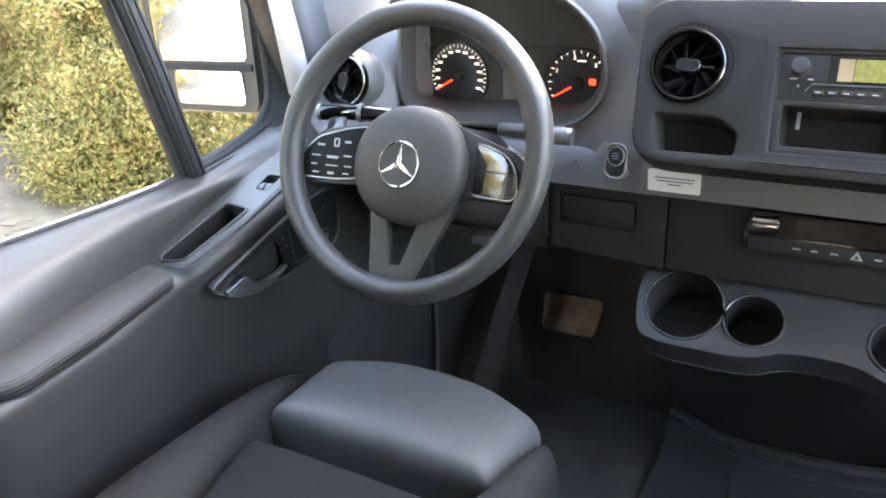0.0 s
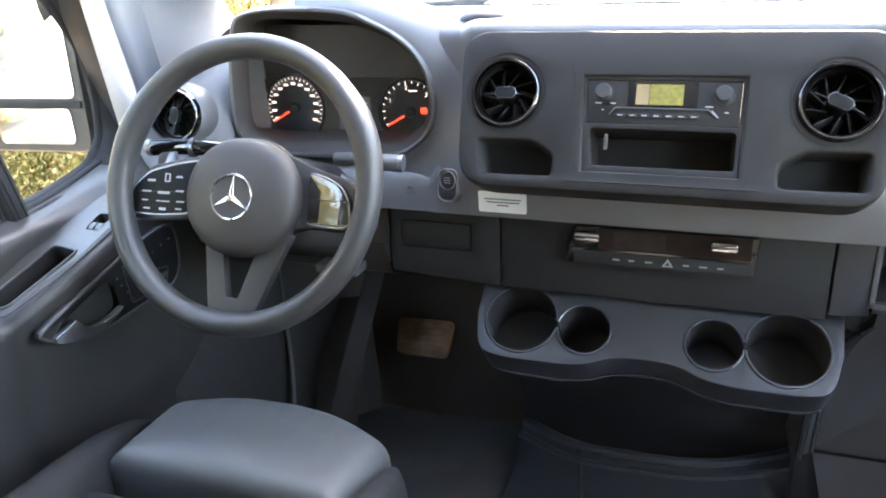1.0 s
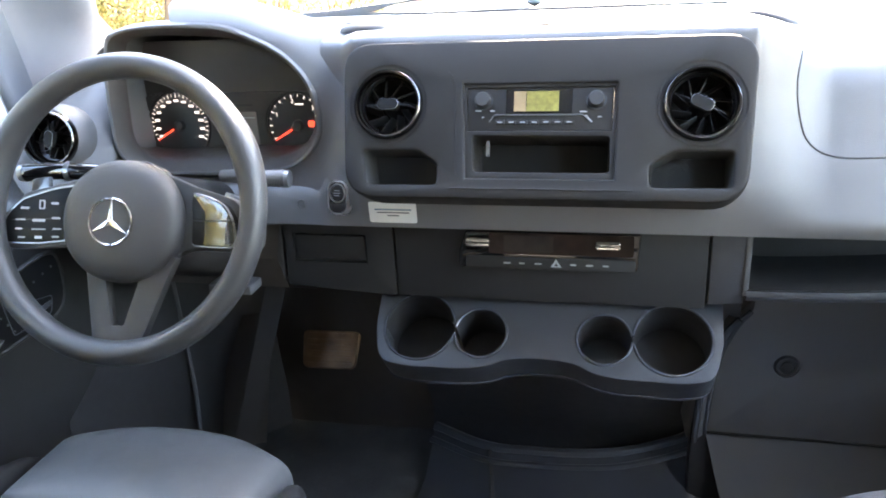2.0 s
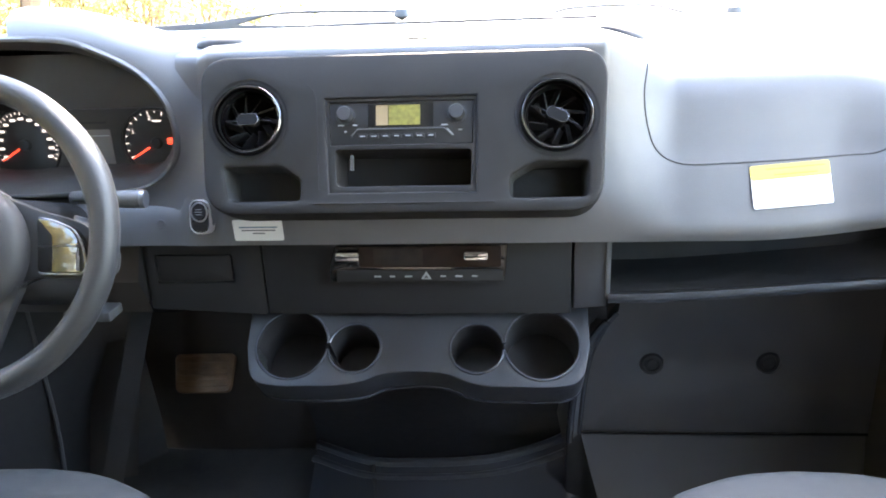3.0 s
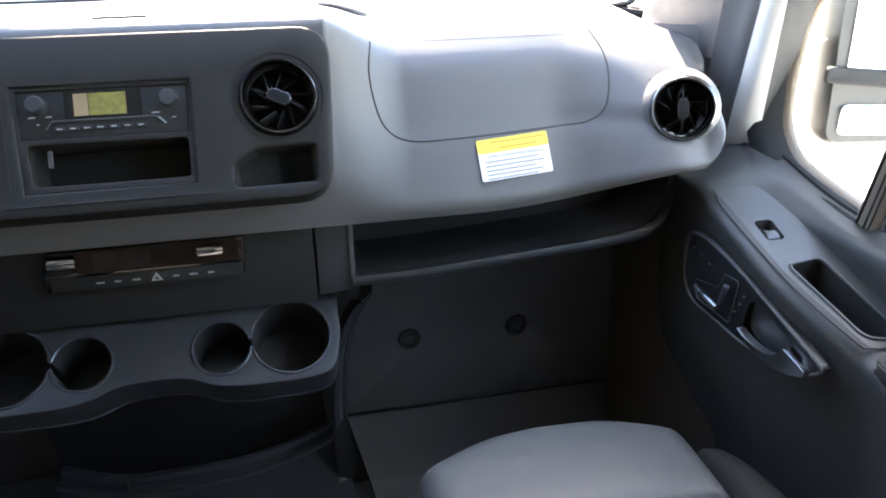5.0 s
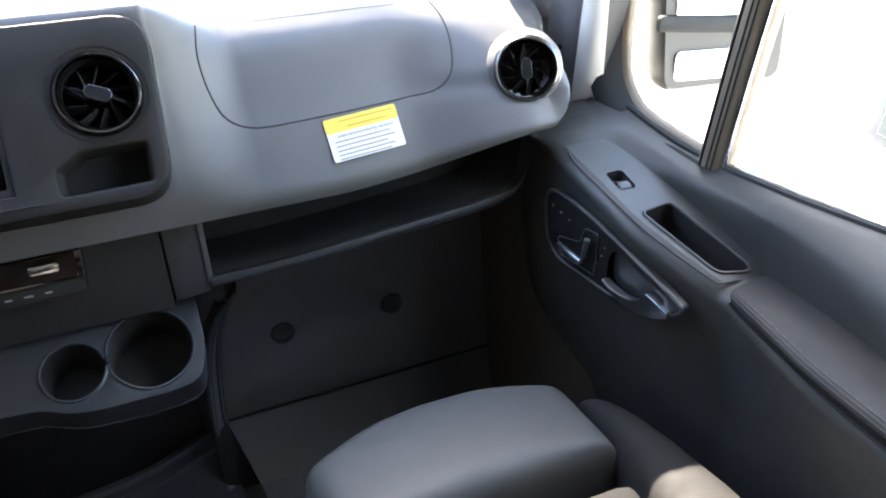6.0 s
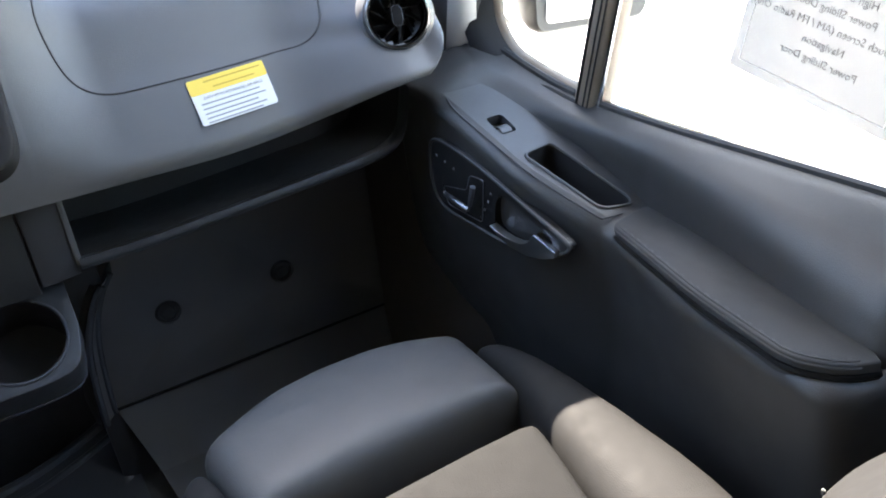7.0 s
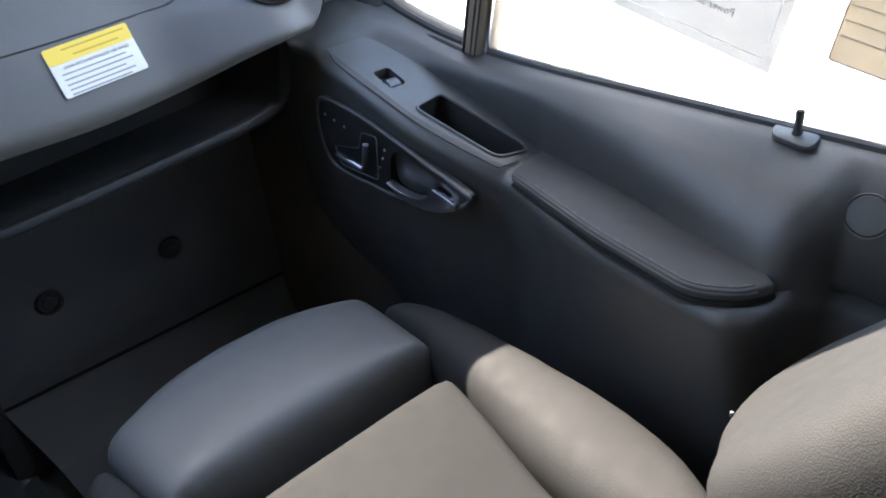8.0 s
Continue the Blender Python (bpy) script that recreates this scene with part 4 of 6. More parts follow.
loops = [cup_pair(1), cup_pair(-1)]
part("top", plate(out_l, 0.060, CC, 0.004, holes=loops, segments=3), CONSOLE, console, sharp=50)
for lp in loops:
    n_lp = len(lp)
    rings = [[CC @ Vector((x, y, -0.001)) for x, y in lp], [CC @ Vector((x, y, -0.012)) for x, y in lp], [CC @ (Vector((x, y, -0.02))) + Vector((0, 0.040, -0.048)) for x, y in lp]]
    cup = lofted(rings, closed=True)
    cup.verts.ensure_lookup_table()
    cup.faces.new([cup.verts[2 * n_lp + i] for i in range(n_lp)])
    c_ob = part("cup_well", cup, DEEP, console, "deep dark cup well", sharp=50)
    part("rim", tube([CC @ Vector((x, y, 0.0004)) for x, y in lp], 0.0022, 8, closed=True), CUP_EDGE, c_ob)
part("lower_bead", tube([CC @ Vector((x * 0.992, y * 1.0, -0.061)) for x, y in out_l[2:-2]], 0.0026, 6), CUP_EDGE, console, "thin raised bead")
part("underside", lofted([[CC @ Vector((x * 0.985, y * 0.985, -0.057)), CC @ Vector((x * 0.97, y * 0.94, -0.070)), Vector((x * 0.93, 0.08, 0.375 + 0.02 * math.cos(9 * x)))] for x, y in out_l]), CONSOLE, console, sharp=60)
# pedestal blackened to stand for the shaded void under the console
part("pedestal", lofted([[(x, 0.11 - 0.05 * (1 - (x / 0.25) ** 2), 0.50), (x, 0.19 - 0.04 * (1 - (x / 0.25) ** 2), 0.36), (x * 1.02, 0.33 - 0.02 * (1 - (x / 0.25) ** 2), 0.13), (x * 1.05, 0.345, FLOOR)] for x in np.linspace(-0.245, 0.245, 17)]), DEEP, console, "black pedestal standing for the shaded void")
mould = [(-0.24, 0.305, 0.10), (-0.13, 0.254, 0.10), (-0.03, 0.250, 0.10), (0.065, 0.258, 0.10), (0.14, 0.280, 0.10), (0.235, 0.315, 0.115), (0.262, 0.335, 0.135)]
for d, r in ((0.0, 0.010), (-0.028, 0.007)):
    part("floor_moulding", tube([(x * (1 - 0.6 * d), y + d, z + 0.4 * d) for x, y, z in mould], r, 8, smooth=40), CONSOLE, console, "curved rubber floor edging")
part("floor_apron", lofted([[(x, y + 0.01, z + 0.002), (x, y - 0.02, z - 0.004), (x, y - 0.10, FLOOR + 0.012), (x * 1.02, y - 0.34, FLOOR + 0.006)] for x, y, z in spline(mould, 30)]), CONSOLE, console, "rubber floor apron")
part("apron_seam", tube([(-.122, .242, .099), (-.112, .20, .074), (-.104, .155, .053), (-.096, .02, .050)], .006, 6), DEEP, console, "dark seam in the floor")

# passenger footwell
well = thing("footwell_panel", "dark plastic footwell cover with two round fasteners", "trim panel", at=(0.5, 0.2, 0.2))
edge_l = [(.318, .425), (.300, .400), (.282, .360), (.272, .320), (.266, .27), (.262, .21), (.262, .192)]
edge_l = [tuple(p) for p in spline(edge_l, 24)]
FP = basis((0, 0.222, 0), (1, 0, 0), (0, -1, 0))
part("upper_cover", plate(edge_l + [(.80, .192), (.80, .56), (.33, .56)], 0.03, FP, 0.003, holes=(circle(.0205, 28, .377, .327), circle(.0205, 28, .570, .329))), LOWER, well)
part("lower_cover", lofted([[(x, 0.25, .200), (x, 0.227, .190), (x, 0.224, .182), (x + .018, 0.214, .110), (x + .03, 0.185, .070), (x + .04, 0.10, FLOOR + 0.012), (x + .04, -0.05, FLOOR + 0.004)] for x in np.linspace(.262, .80, 12)]), LOWER, well)
part("edge_bead", tube([(x - 0.004, 0.216, z) for x, z in edge_l], 0.0045, 8), CUP_EDGE, well, "raised bead")
part("outer_bead", tube([(x - 0.022, 0.205, z - 0.01) for x, z in edge_l], 0.006, 8), CUP_EDGE, well)
part("side_return", lofted([[(x - 0.004, 0.216, z), (x - 0.022, 0.205, z - 0.01), (x - 0.034, 0.221, z - 0.012), (x - 0.040, 0.30, z)] for x, z in edge_l]), LOWER, well)
part("cover_seam", tube([(x, 0.2225, .1912) for x in np.linspace(.262, .80, 12)], .0028, 6), RECESS_SHADE, well, "dark seam between the covers")
# dark box added behind the gap to stop light leaking through
part("gap_filler", box(.236, .30, .226, .262, FLOOR, .47, .004), DEEP, well)
part("kick_panel", lofted([[(.742, .25, z), (.765, .16, z), (.782, .06, z), (.80, -.04, z), (.83, -.08, z)] for z in np.linspace(FLOOR, .60, 8)]), FOOT, well, "dark side of the footwell")
for nx, nz in ((.377, .327), (.570, .329)):
    q = basis((nx, 0.226, nz), (1, 0, 0), (0, -1, 0))
    cap = part("fastener", lathe([(0.0, 0.006), (0.008, 0.006), (0.0085, 0.003), (0.013, 0.002), (0.0135, 0.006), (0.0165, 0.006), (0.0205, -0.002), (0.0205, -0.012)], q, 28), DEEP, well, "round black fastener")

# driver footwell: pedal, side trim
pedal = thing("brake_pedal", "wide worn brake pedal with ribbed rubber pad", "pedal", at=(-0.46, 0.33, 0.25))
PD = basis((-0.459, 0.322, 0.252), (1, 0, 0.03), (0, -0.80, 0.60))
part("pad", plate(rounded([(-.060, .036), (.062, .036), (.056, -.040), (-.052, -.040)], 0.014), 0.012, PD, 0.003), PEDAL, pedal)
for i in range(6):
    part("rib", box(-.050, .050, -.0022, .0022, 0.0, 0.003, 0.001), PEDAL, pedal).data.transform(PD @ Matrix.Translation((0, -.028 + .012 * i, 0)))
part("lever", tube([PD @ Vector((0, .02, -0.032)), (-0.45, 0.37, 0.36), (-0.44, 0.36, 0.52), (-0.43, 0.30, 0.62)], 0.012, 8, smooth=12), RUBBER, pedal)
side = thing("footwell_side_trim", "dark side trim and cables in the driver's footwell", "trim panel", at=(-0.7, 0.25, 0.1))
# darker than the passenger side: the driver footwell's deep shade is in the colour
part("kick_panel", lofted([[(-0.80, -0.02, z), (-0.76, 0.12, z), (-0.66, 0.26, z * 0.98), (-0.58, 0.36, z * 0.96)] for z in np.linspace(FLOOR, 0.56, 8)]), DEEP, side)
part("ridge", tube([(-0.705, 0.20, 0.50), (-0.70, 0.20, 0.36), (-0.69, 0.19, 0.20), (-0.67, 0.14, FLOOR)], 0.004, 6, smooth=12), LOWER, side)
part("foot_rest", lofted([[(-0.66 + 0.10 * u, 0.20 + 0.10 * v, 0.08 + 0.24 * v + 0.02 * u) for u in np.linspace(0, 1, 4)] for v in np.linspace(0, 1, 8)]), FOOT, side)
part("cable_cover", lofted([[(-0.60 + 0.02 * u + 0.06 * v, 0.10 + 0.16 * v, 0.07 + 0.36 * v) for u in (0, 1, 2)] for v in np.linspace(0, 1, 6)]), FOOT, side)
under = thing("knee_cover", "dark brown-black cover under the steering column", "trim panel", at=(-0.5, 0.1, 0.5))
part("cover", lofted([[(x, 0.06, 0.63), (x, 0.03, 0.56), (x, 0.06, 0.50), (x, 0.16, 0.455), (x, 0.30, 0.44)] for x in np.linspace(-0.74, -0.40, 9)]), FOOT, under)
part("bracket", box(-0.50, -0.43, -0.01, 0.03, 0.515, 0.53, 0.003), LOWER, under)


# ---- steering wheel and column ----
WA, WY = radians(22.5), radians(2.65)
WN = Vector((math.sin(WY) * math.cos(WA), -math.cos(WY) * math.cos(WA), math.sin(WA)))
WC = Vector((-0.5087, -0.1661, 0.6989))
WM = basis(WC, (math.cos(WY), math.sin(WY), 0), WN)
wheel = thing("steering_wheel", "dark grey three-spoke steering wheel with switch pads", "steering wheel", at=WC)
ring = []
for i in range(97):
    a = 2 * math.pi * i / 96
    fat = 0.0163 + 0.0017 * (math.exp(-((math.degrees(a) % 360 - 155) / 14) ** 2) + math.exp(-((math.degrees(a) % 360 - 25) / 14) ** 2))
    ring.append([WM @ Vector(((0.1808 + fat * math.cos(b)) * math.cos(a), (0.1808 + fat * math.cos(b)) * math.sin(a), 1.12 * fat * math.sin(b))) for b in np.linspace(0, 2 * math.pi, 21)[:-1]])
rim_bm = lofted(ring, closed=True)
bmesh.ops.remove_doubles(rim_bm, verts=rim_bm.verts, dist=1e-5)
part("rim", rim_bm, RIM, wheel, "thick grained grip", sharp=80)
HM = WM @ Matrix.Translation((0.004, -0.0155, 0.0))
hub_rings = []
for rr, hh in ((0.96, -0.036), (0.99, -0.022), (1.0, -0.010), (0.99, -0.002), (0.955, 0.0045), (0.88, 0.0095), (0.74, 0.0140), (0.55, 0.0168), (0.35, 0.0182), (0.15, 0.0186)):
    hub_rings.append([HM @ Vector((rr * 0.0805 * math.copysign(abs(math.cos(a)) ** 0.94, math.cos(a)), rr * 0.0775 * math.copysign(abs(math.sin(a)) ** 0.94, math.sin(a)), hh)) for a in np.linspace(0, 2 * math.pi, 65)[:-1]])
hub = part("hub", lofted(hub_rings, closed=True, caps=True), HUB, wheel, "domed airbag cover", sharp=60)
part("hub_gap", tube([p for p in hub_rings[1]], 0.0030, 6, closed=True), DEEP, wheel, "black gap round the airbag cover")
EM = WM @ Matrix.Translation((0.0025, -0.0178, 0.0192)) @ Matrix.Rotation(radians(-3), 4, "Z")
part("badge_ring", lathe([(0.0300, -0.002), (0.0302, 0.0012), (0.0288, 0.0022), (0.0272, 0.0012), (0.0270, -0.002)], EM, 48), CHROME, hub, "plain chrome badge ring")
for k in range(3):
    part("badge_bar", plate([(-0.0040, 0.0), (0.0040, 0.0), (0.0005, 0.0275), (-0.0005, 0.0275)], 0.003, EM @ Matrix.Rotation(radians(120 * k), 4, "Z") @ Matrix.Translation((0, 0, 0.0015)), 0.0008), CHROME, hub, "plain chrome bar")
part("badge_field", lathe([(0.0, 0.0006), (0.0270, 0.0002), (0.0272, -0.004)], EM, 40), HUB, hub)
SM_ = WM @ Matrix.Translation((0, 0, -0.016))
# each side: spoke outline, pad outline; the pads are dished towards the hub
SPOKES = {-1: ([(-.045, .045), (-.070, .0385), (-.145, .0225), (-.168, .002), (-.184, -.020), (-.182, -.046), (-.160, -.0525), (-.075, -.048), (-.045, -.064)],
               [(-.0660, .0310), (-.100, .0255), (-.1420, .0130), (-.1625, -.0060), (-.1740, -.0290), (-.1725, -.0440), (-.120, -.0445), (-.0780, -.0405), (-.069, -.010)]),
          1: ([(.045, .050), (.092, .0300), (.148, .0140), (.166, -.006), (.184, -.020), (.182, -.046), (.160, -.0525), (.09, -.0500), (.045, -.066)],
              [(.0865, .0225), (.1150, .0160), (.1400, .0060), (.1530, -.0120), (.1590, -.0390), (.1515, -.0470), (.120, -.0462), (.0895, -.0440), (.0900, -.012)])}
for s, (sp, pad_o) in SPOKES.items():
    spoke = part("side_spoke", plate(rounded(sp, 0.008), 0.018, SM_, 0.004), RIM, wheel)
    PM = SM_ @ Matrix.Translation((s * .124, 0, .0075)) @ Matrix.Rotation(radians(-13 if s > 0 else 2), 4, "Y") @ Matrix.Translation((-s * .124, 0, 0))
    po = [tuple(p) for p in rounded(pad_o, 0.008)]
    padp = part("switch_pad", plate(po, 0.012, PM, 0.0025), PAD if s > 0 else PAD_DULL, spoke, "gloss black switch pad" if s > 0 else "satin black switch pad with pale symbols")
    part("pad_frame", tube([PM @ Vector((x, y, -.0015)) for x, y in po], 0.0014, 6, closed=True), SATIN, spoke, "thin satin edge")
    if s < 0:
        for bx, by, bw, bh in ((.138, .001, .012, .003), (.117, .0055, .002, .010), (.1105, .0055, .002, .010), (.1137, .0105, .008, .0018), (.1137, .0005, .008, .0018), (.096, .007, .010, .003), (.144, -.014, .014, .002), (.118, -.015, .018, .0035), (.094, -.012, .012, .0025),
                               (.146, -.026, .010, .002), (.118, -.0265, .020, .0015), (.092, -.026, .012, .002), (.118, -.037, .010, .0035), (.142, -.037, .010, .002), (.094, -.036, .010, .002)):
            part("symbol", plate(rrect(bw, bh, 0.0007, cx=s * bx, cy=by), 0.0003, PM @ Matrix.Translation((0, 0, .0004))), MARK, padp)
    part("pad_split", plate([(s * .088, -.0120), (s * .156, -.0140), (s * .156, -.0152), (s * .088, -.0132)], 0.0003, PM @ Matrix.Translation((0, 0, .0003))), DEEP, padp)
low = rounded([(-.050, -.050), (-.045, -.078), (-.0335, -.165), (-.024, -.1755), (.024, -.1735), (.036, -.159), (.066, -.085), (.078, -.060)], 0.006)
part("lower_spoke", plate(low, 0.014, WM @ Matrix.Translation((0, 0, -0.006)), 0.004, holes=(rounded([(-.019, -.084), (-.0080, -.1475), (.0090, -.1465), (.030, -.084)], 0.004),)), HUB, wheel, "forked lower spoke")

column = thing("steering_column", "dark plastic steering column shroud with two stalks", "steering column", at=(-0.49, -0.05, 0.66))
sh = []
for d, wv, hv in ((0.030, .052, .048), (0.045, .064, .058), (0.10, .070, .066), (0.20, .075, .072), (0.30, .075, .070)):
    sh.append([WM @ Vector((wv * math.copysign(abs(math.cos(a)) ** 0.6, math.cos(a)), -0.012 + hv * math.copysign(abs(math.sin(a)) ** 0.6, math.sin(a)), -d)) for a in np.linspace(0, 2 * math.pi, 33)[:-1]])
part("shroud", lofted(sh, closed=True, caps=True), PANEL, column, sharp=50)
st_l = part("light_stalk", tube([(-0.545, -0.085, 0.722), (-0.60, -0.095, 0.727), (-0.64, -0.10, 0.729), (-0.688, -0.105, 0.727)], [0.010, 0.011, 0.012, 0.0125], 14, smooth=14), GLOSS, column, "gloss black light stalk")
part("collar", tube([(-0.620, -0.098, 0.728), (-0.626, -0.099, 0.7283)], 0.0135, 14), SATIN, st_l)
part("end_cap", tube([(-0.686, -0.105, 0.727), (-0.694, -0.106, 0.7265)], [0.0128, 0.0115], 14), SATIN, st_l)
st_r = part("gear_stalk", tube([(-0.445, -0.010, 0.700), (-0.40, -0.035, 0.707), (-0.362, -0.058, 0.711), (-0.330, -0.056, 0.710)], [0.009, 0.009, 0.011, 0.0118], 14, smooth=14), LOWER, column, "black selector stalk")
part("end_cap", tube([(-0.336, -0.056, 0.710), (-0.324, -0.055, 0.7095)], [0.0122, 0.0116], 14), SATIN, st_r)
part("paddle", plate(rounded([(-.010, .014), (.018, .004), (.016, -.012), (-.012, -.006)], 0.004), 0.006, WM @ Matrix.Translation((0.135, 0.012, -0.035)), 0.002), SATIN, column, "grey shift paddle")
part("paddle", plate(rounded([(.010, .016), (-.016, .012), (-.018, -.014), (.012, -.006)], 0.004), 0.006, WM @ Matrix.Translation((-0.135, 0.030, -0.035)), 0.002), SATIN, column, "grey shift paddle")
part("light_switch", lathe([(0, 0.016), (0.014, 0.015), (0.017, 0.0)], basis((-0.585, 0.012, 0.655), (1, 0, 0), (0, -0.95, 0.3)), 28), LOWER, column, "round light switch")


# ---- doors ----
DOOR_ROWS = [  # y, sill height, outer edge of ledge (x, z), inner edge of ledge (x, z)
    (.085, .672, .862, .668, .752, .652), (.030, .666, .846, .664, .746, .651), (-.004, .659, .826, .661, .744, .6505), (-.026, .653, .812, .651, .744, .6470), (-.050, .647, .833, .638, .745, .6375),
    (-.100, .636, .846, .619, .750, .618), (-.150, .629, .855, .599, .754, .598), (-.200, .624, .863, .581, .760, .578), (-.285, .621, .870, .546, .786, .543), (-.330, .620, .868, .529, .798, .526), (-.450, .620, .845, .521, .765, .520),
    (-.600, .620, .802, .519, .740, .519), (-.646, .620, .800, .518, .752, .514), (-.668, .620, .838, .516, .815, .508), (-.690, .620, .851, .514, .843, .500), (-.780, .620, .858, .505, .853, .490), (-.860, .620, .860, .500, .855, .485)]


HANDLE = surface("polished_handle", (0.46, 0.46, 0.47), 0.30, metal=1.0, vary=0.05)
SWITCH_DOT = surface("dim_symbol_print", (0.16, 0.16, 0.165), 0.5, vary=0.02)
ARM = surface("armrest_leather", (0.044, 0.0440, 0.0440), 0.68, spec=0.22, grain=0.15, grain_scale=800, vary=0.1, cells=True)


def build_door(s):
    who = "driver" if s < 0 else "passenger"
    d = thing("van_door", f"dark grey {who} door trim with armrest pocket and switches", "door", "cab doors", at=(s * 0.85, -0.35, 0.4))
    fl = s < 0

    def add(name, bm, mat, parent=None, label="", sharp=40):
        return part(name, bm, mat, parent or d, label, sharp, flip=fl)

    st = spline(DOOR_ROWS, 90)
    rings = []
    for y, sill, xo, zo, xi, zi in st:
        k = step(-0.64, -0.69, y)
        mid_x = mixed((xi + 0.012,), (0.846,), k)[0]
        # a rounded shoulder under the glass; in front it runs out over the sunken ledge, behind it falls into a hollow
        w = step(-0.06, -0.20, y)
        wr = step(-0.42, -0.62, y)
        low_s = min(.55 * (sill - zo), .011)
        s0, s1 = mixed((min(xo + .013, .884), zo + low_s), (xo + (.10 + .24 * wr) * (.872 - xo) - .003, zo + (.72 - .10 * wr) * (sill - zo)), w), mixed((min(xo + .005, .885), zo + .35 * low_s), (xo - .002 + .10 * wr * (.872 - xo), zo + .34 * (sill - zo)), w)
        e0 = np.array((.887, sill - .0015)) + w * np.array((-.002, -.004))
        e1 = mixed(e0, s0, .5) + np.array((-.003, .004))
        rings.append([(.906, y, sill - .010), (.9035, y, sill + .001), (.896, y, sill + .0025), (e0[0], y, e0[1]), (e1[0], y, e1[1]), (s0[0], y, s0[1]), (s1[0], y, s1[1]),
                      (xo, y, zo), (xi + .018, y, zi + .0015), (xi + .006, y, zi - .003), (xi - .0005, y, zi - .010), (xi + .000, y, zi - .020), (xi + .003, y, zi - .042),
                      (mid_x, y, .44), (mid_x + .012, y, .36), (.805 + .04 * k, y, .25), (.825 + .025 * k, y, .14), (.85, y, FLOOR - .02)])
    skip = {(i, 7) for i in range(len(rings) - 1) if -0.312 < rings[i][0][1] < -0.036 and -0.312 < rings[i + 1][0][1] < -0.036}
    add("trim_panel", lofted(rings, skip=skip), DOOR, sharp=55)
    add("front_edge", lofted([[(x, y, z), (x + .004, y + .012, z - .002), (.90, y + .02, z)] for x, y, z in rings[0][3:]]), DOOR)
    # pod top with pocket
    PT = basis((0.80, -0.12, 0.611), (1, 0, 0), (0, -0.37, 0.93))

    def pt(x, y):
        return x - 0.80, (y + 0.12) / 0.929

    hole = rounded([pt(.785, -.180), pt(.834, -.174), pt(.859, -.292), pt(.852, -.302), pt(.812, -.293)], [.010, .010, .008, .006, .012])
    sw_hole = rrect(.026, .038, .006, cx=pt(.797, -.120)[0], cy=pt(0, -.120)[1])
    ids = sorted({i for i, _ in skip} | {max(i for i, _ in skip) + 1})
    rim3 = [Vector(rings[i][7]) for i in ids] + [Vector(rings[i][8]) for i in reversed(ids)]
    back = PT.inverted()
    pb = bmesh.new()
    pe = []
    for loop in ([back @ p for p in rim3], [Vector((x, y, 0)) for x, y in hole], [Vector((x, y, 0)) for x, y in sw_hole]):
        pv = [pb.verts.new(p) for p in loop]
        pe += [pb.edges.new((pv[i], pv[(i + 1) % len(pv)])) for i in range(len(pv))]
    bmesh.ops.triangle_fill(pb, use_beauty=True, use_dissolve=False, edges=pe, normal=(0, 0, 1))
    pb.transform(PT)
    add("pod_top", pb, DOOR)
    c = np.mean(hole, axis=0)
    bm = lofted([[PT @ Vector((x, y, -.001)) for x, y in hole], [PT @ Vector((c[0] + .9 * (x - c[0]), c[1] + .94 * (y - c[1]), -.07)) for x, y in hole]], closed=True)
    bm.verts.ensure_lookup_table()
    bm.faces.new([bm.verts[len(hole) + i] for i in range(len(hole))])
    add("pocket", bm, PANEL, None, "deep narrow pocket", 50)
    add("pocket_rim", tube([PT @ Vector((x, y, .0006)) for x, y in hole], .0022, 6, closed=True), DOOR)
    add("seam", tube([PT @ Vector((*pt(x, y), .0006)) for x, y in ((.760, -.050), (.756, -.072), (.761, -.13), (.772, -.215), (.797, -.296), (.806, -.306), (.83, -.309))], .0014, 6, smooth=30), DEEP, None, "fine seam")
    q = PT @ Matrix.Translation((*pt(.797, -.120), -.006))
    sb = lofted([[PT @ Vector((x, y, 0)) for x, y in sw_hole], [PT @ Vector((x, y, -.016)) for x, y in sw_hole]], closed=True)
    sb.verts.ensure_lookup_table()
    sb.faces.new([sb.verts[len(sw_hole) + i] for i in range(len(sw_hole))])
    w = add("window_switch", sb, DEEP, None, "recessed window switch", 50)
    for off in ((-.006, .006) if s < 0 else (0,)):
        add("rocker", lofted([[q @ Vector((off + x * (.0045 if s < 0 else .008), y, .0005 + h)) for x in (-1, -.8, .8, 1)] for y, h in ((-.0165, .0), (-.015, .004), (-.008, .006), (-.001, .0045), (.002, .002), (.003, -.004))]), CONSOLE, w, "grey rocker")
    # handle recess
    HB = basis((.7485, -.10, .52), (.106, -.994, 0), (-.994, -.106, 0))

    def hb(y, z):
        return -(y + .10) / .994, z - .52

    ro = [tuple(p) for p in spline([hb(*p) for p in ((-.028, .548), (-.034, .580), (-.060, .5865), (-.1175, .574), (-.1725, .555), (-.2337, .5315), (-.272, .517), (-.2905, .505), (-.2727, .490), (-.2345, .478), (-.1715, .4735), (-.126, .478), (-.060, .486), (-.034, .507))], 72, closed=True)]
    cav = [tuple(p) for p in spline([hb(*p) for p in ((-.158, .500), (-.170, .538), (-.215, .526), (-.246, .5135), (-.262, .503), (-.240, .484), (-.200, .480), (-.168, .486))], 36, closed=True)]
    rec = add("handle_plate", plate(ro, .012, HB @ Matrix.Translation((0, 0, .004)), .002, holes=(cav,)), HANDLE_PLATE, None, "satin black handle plate")
    add("plate_rim", tube([HB @ Vector((x, y, .004)) for x, y in ro], .0030, 8, closed=True), DOOR, rec)
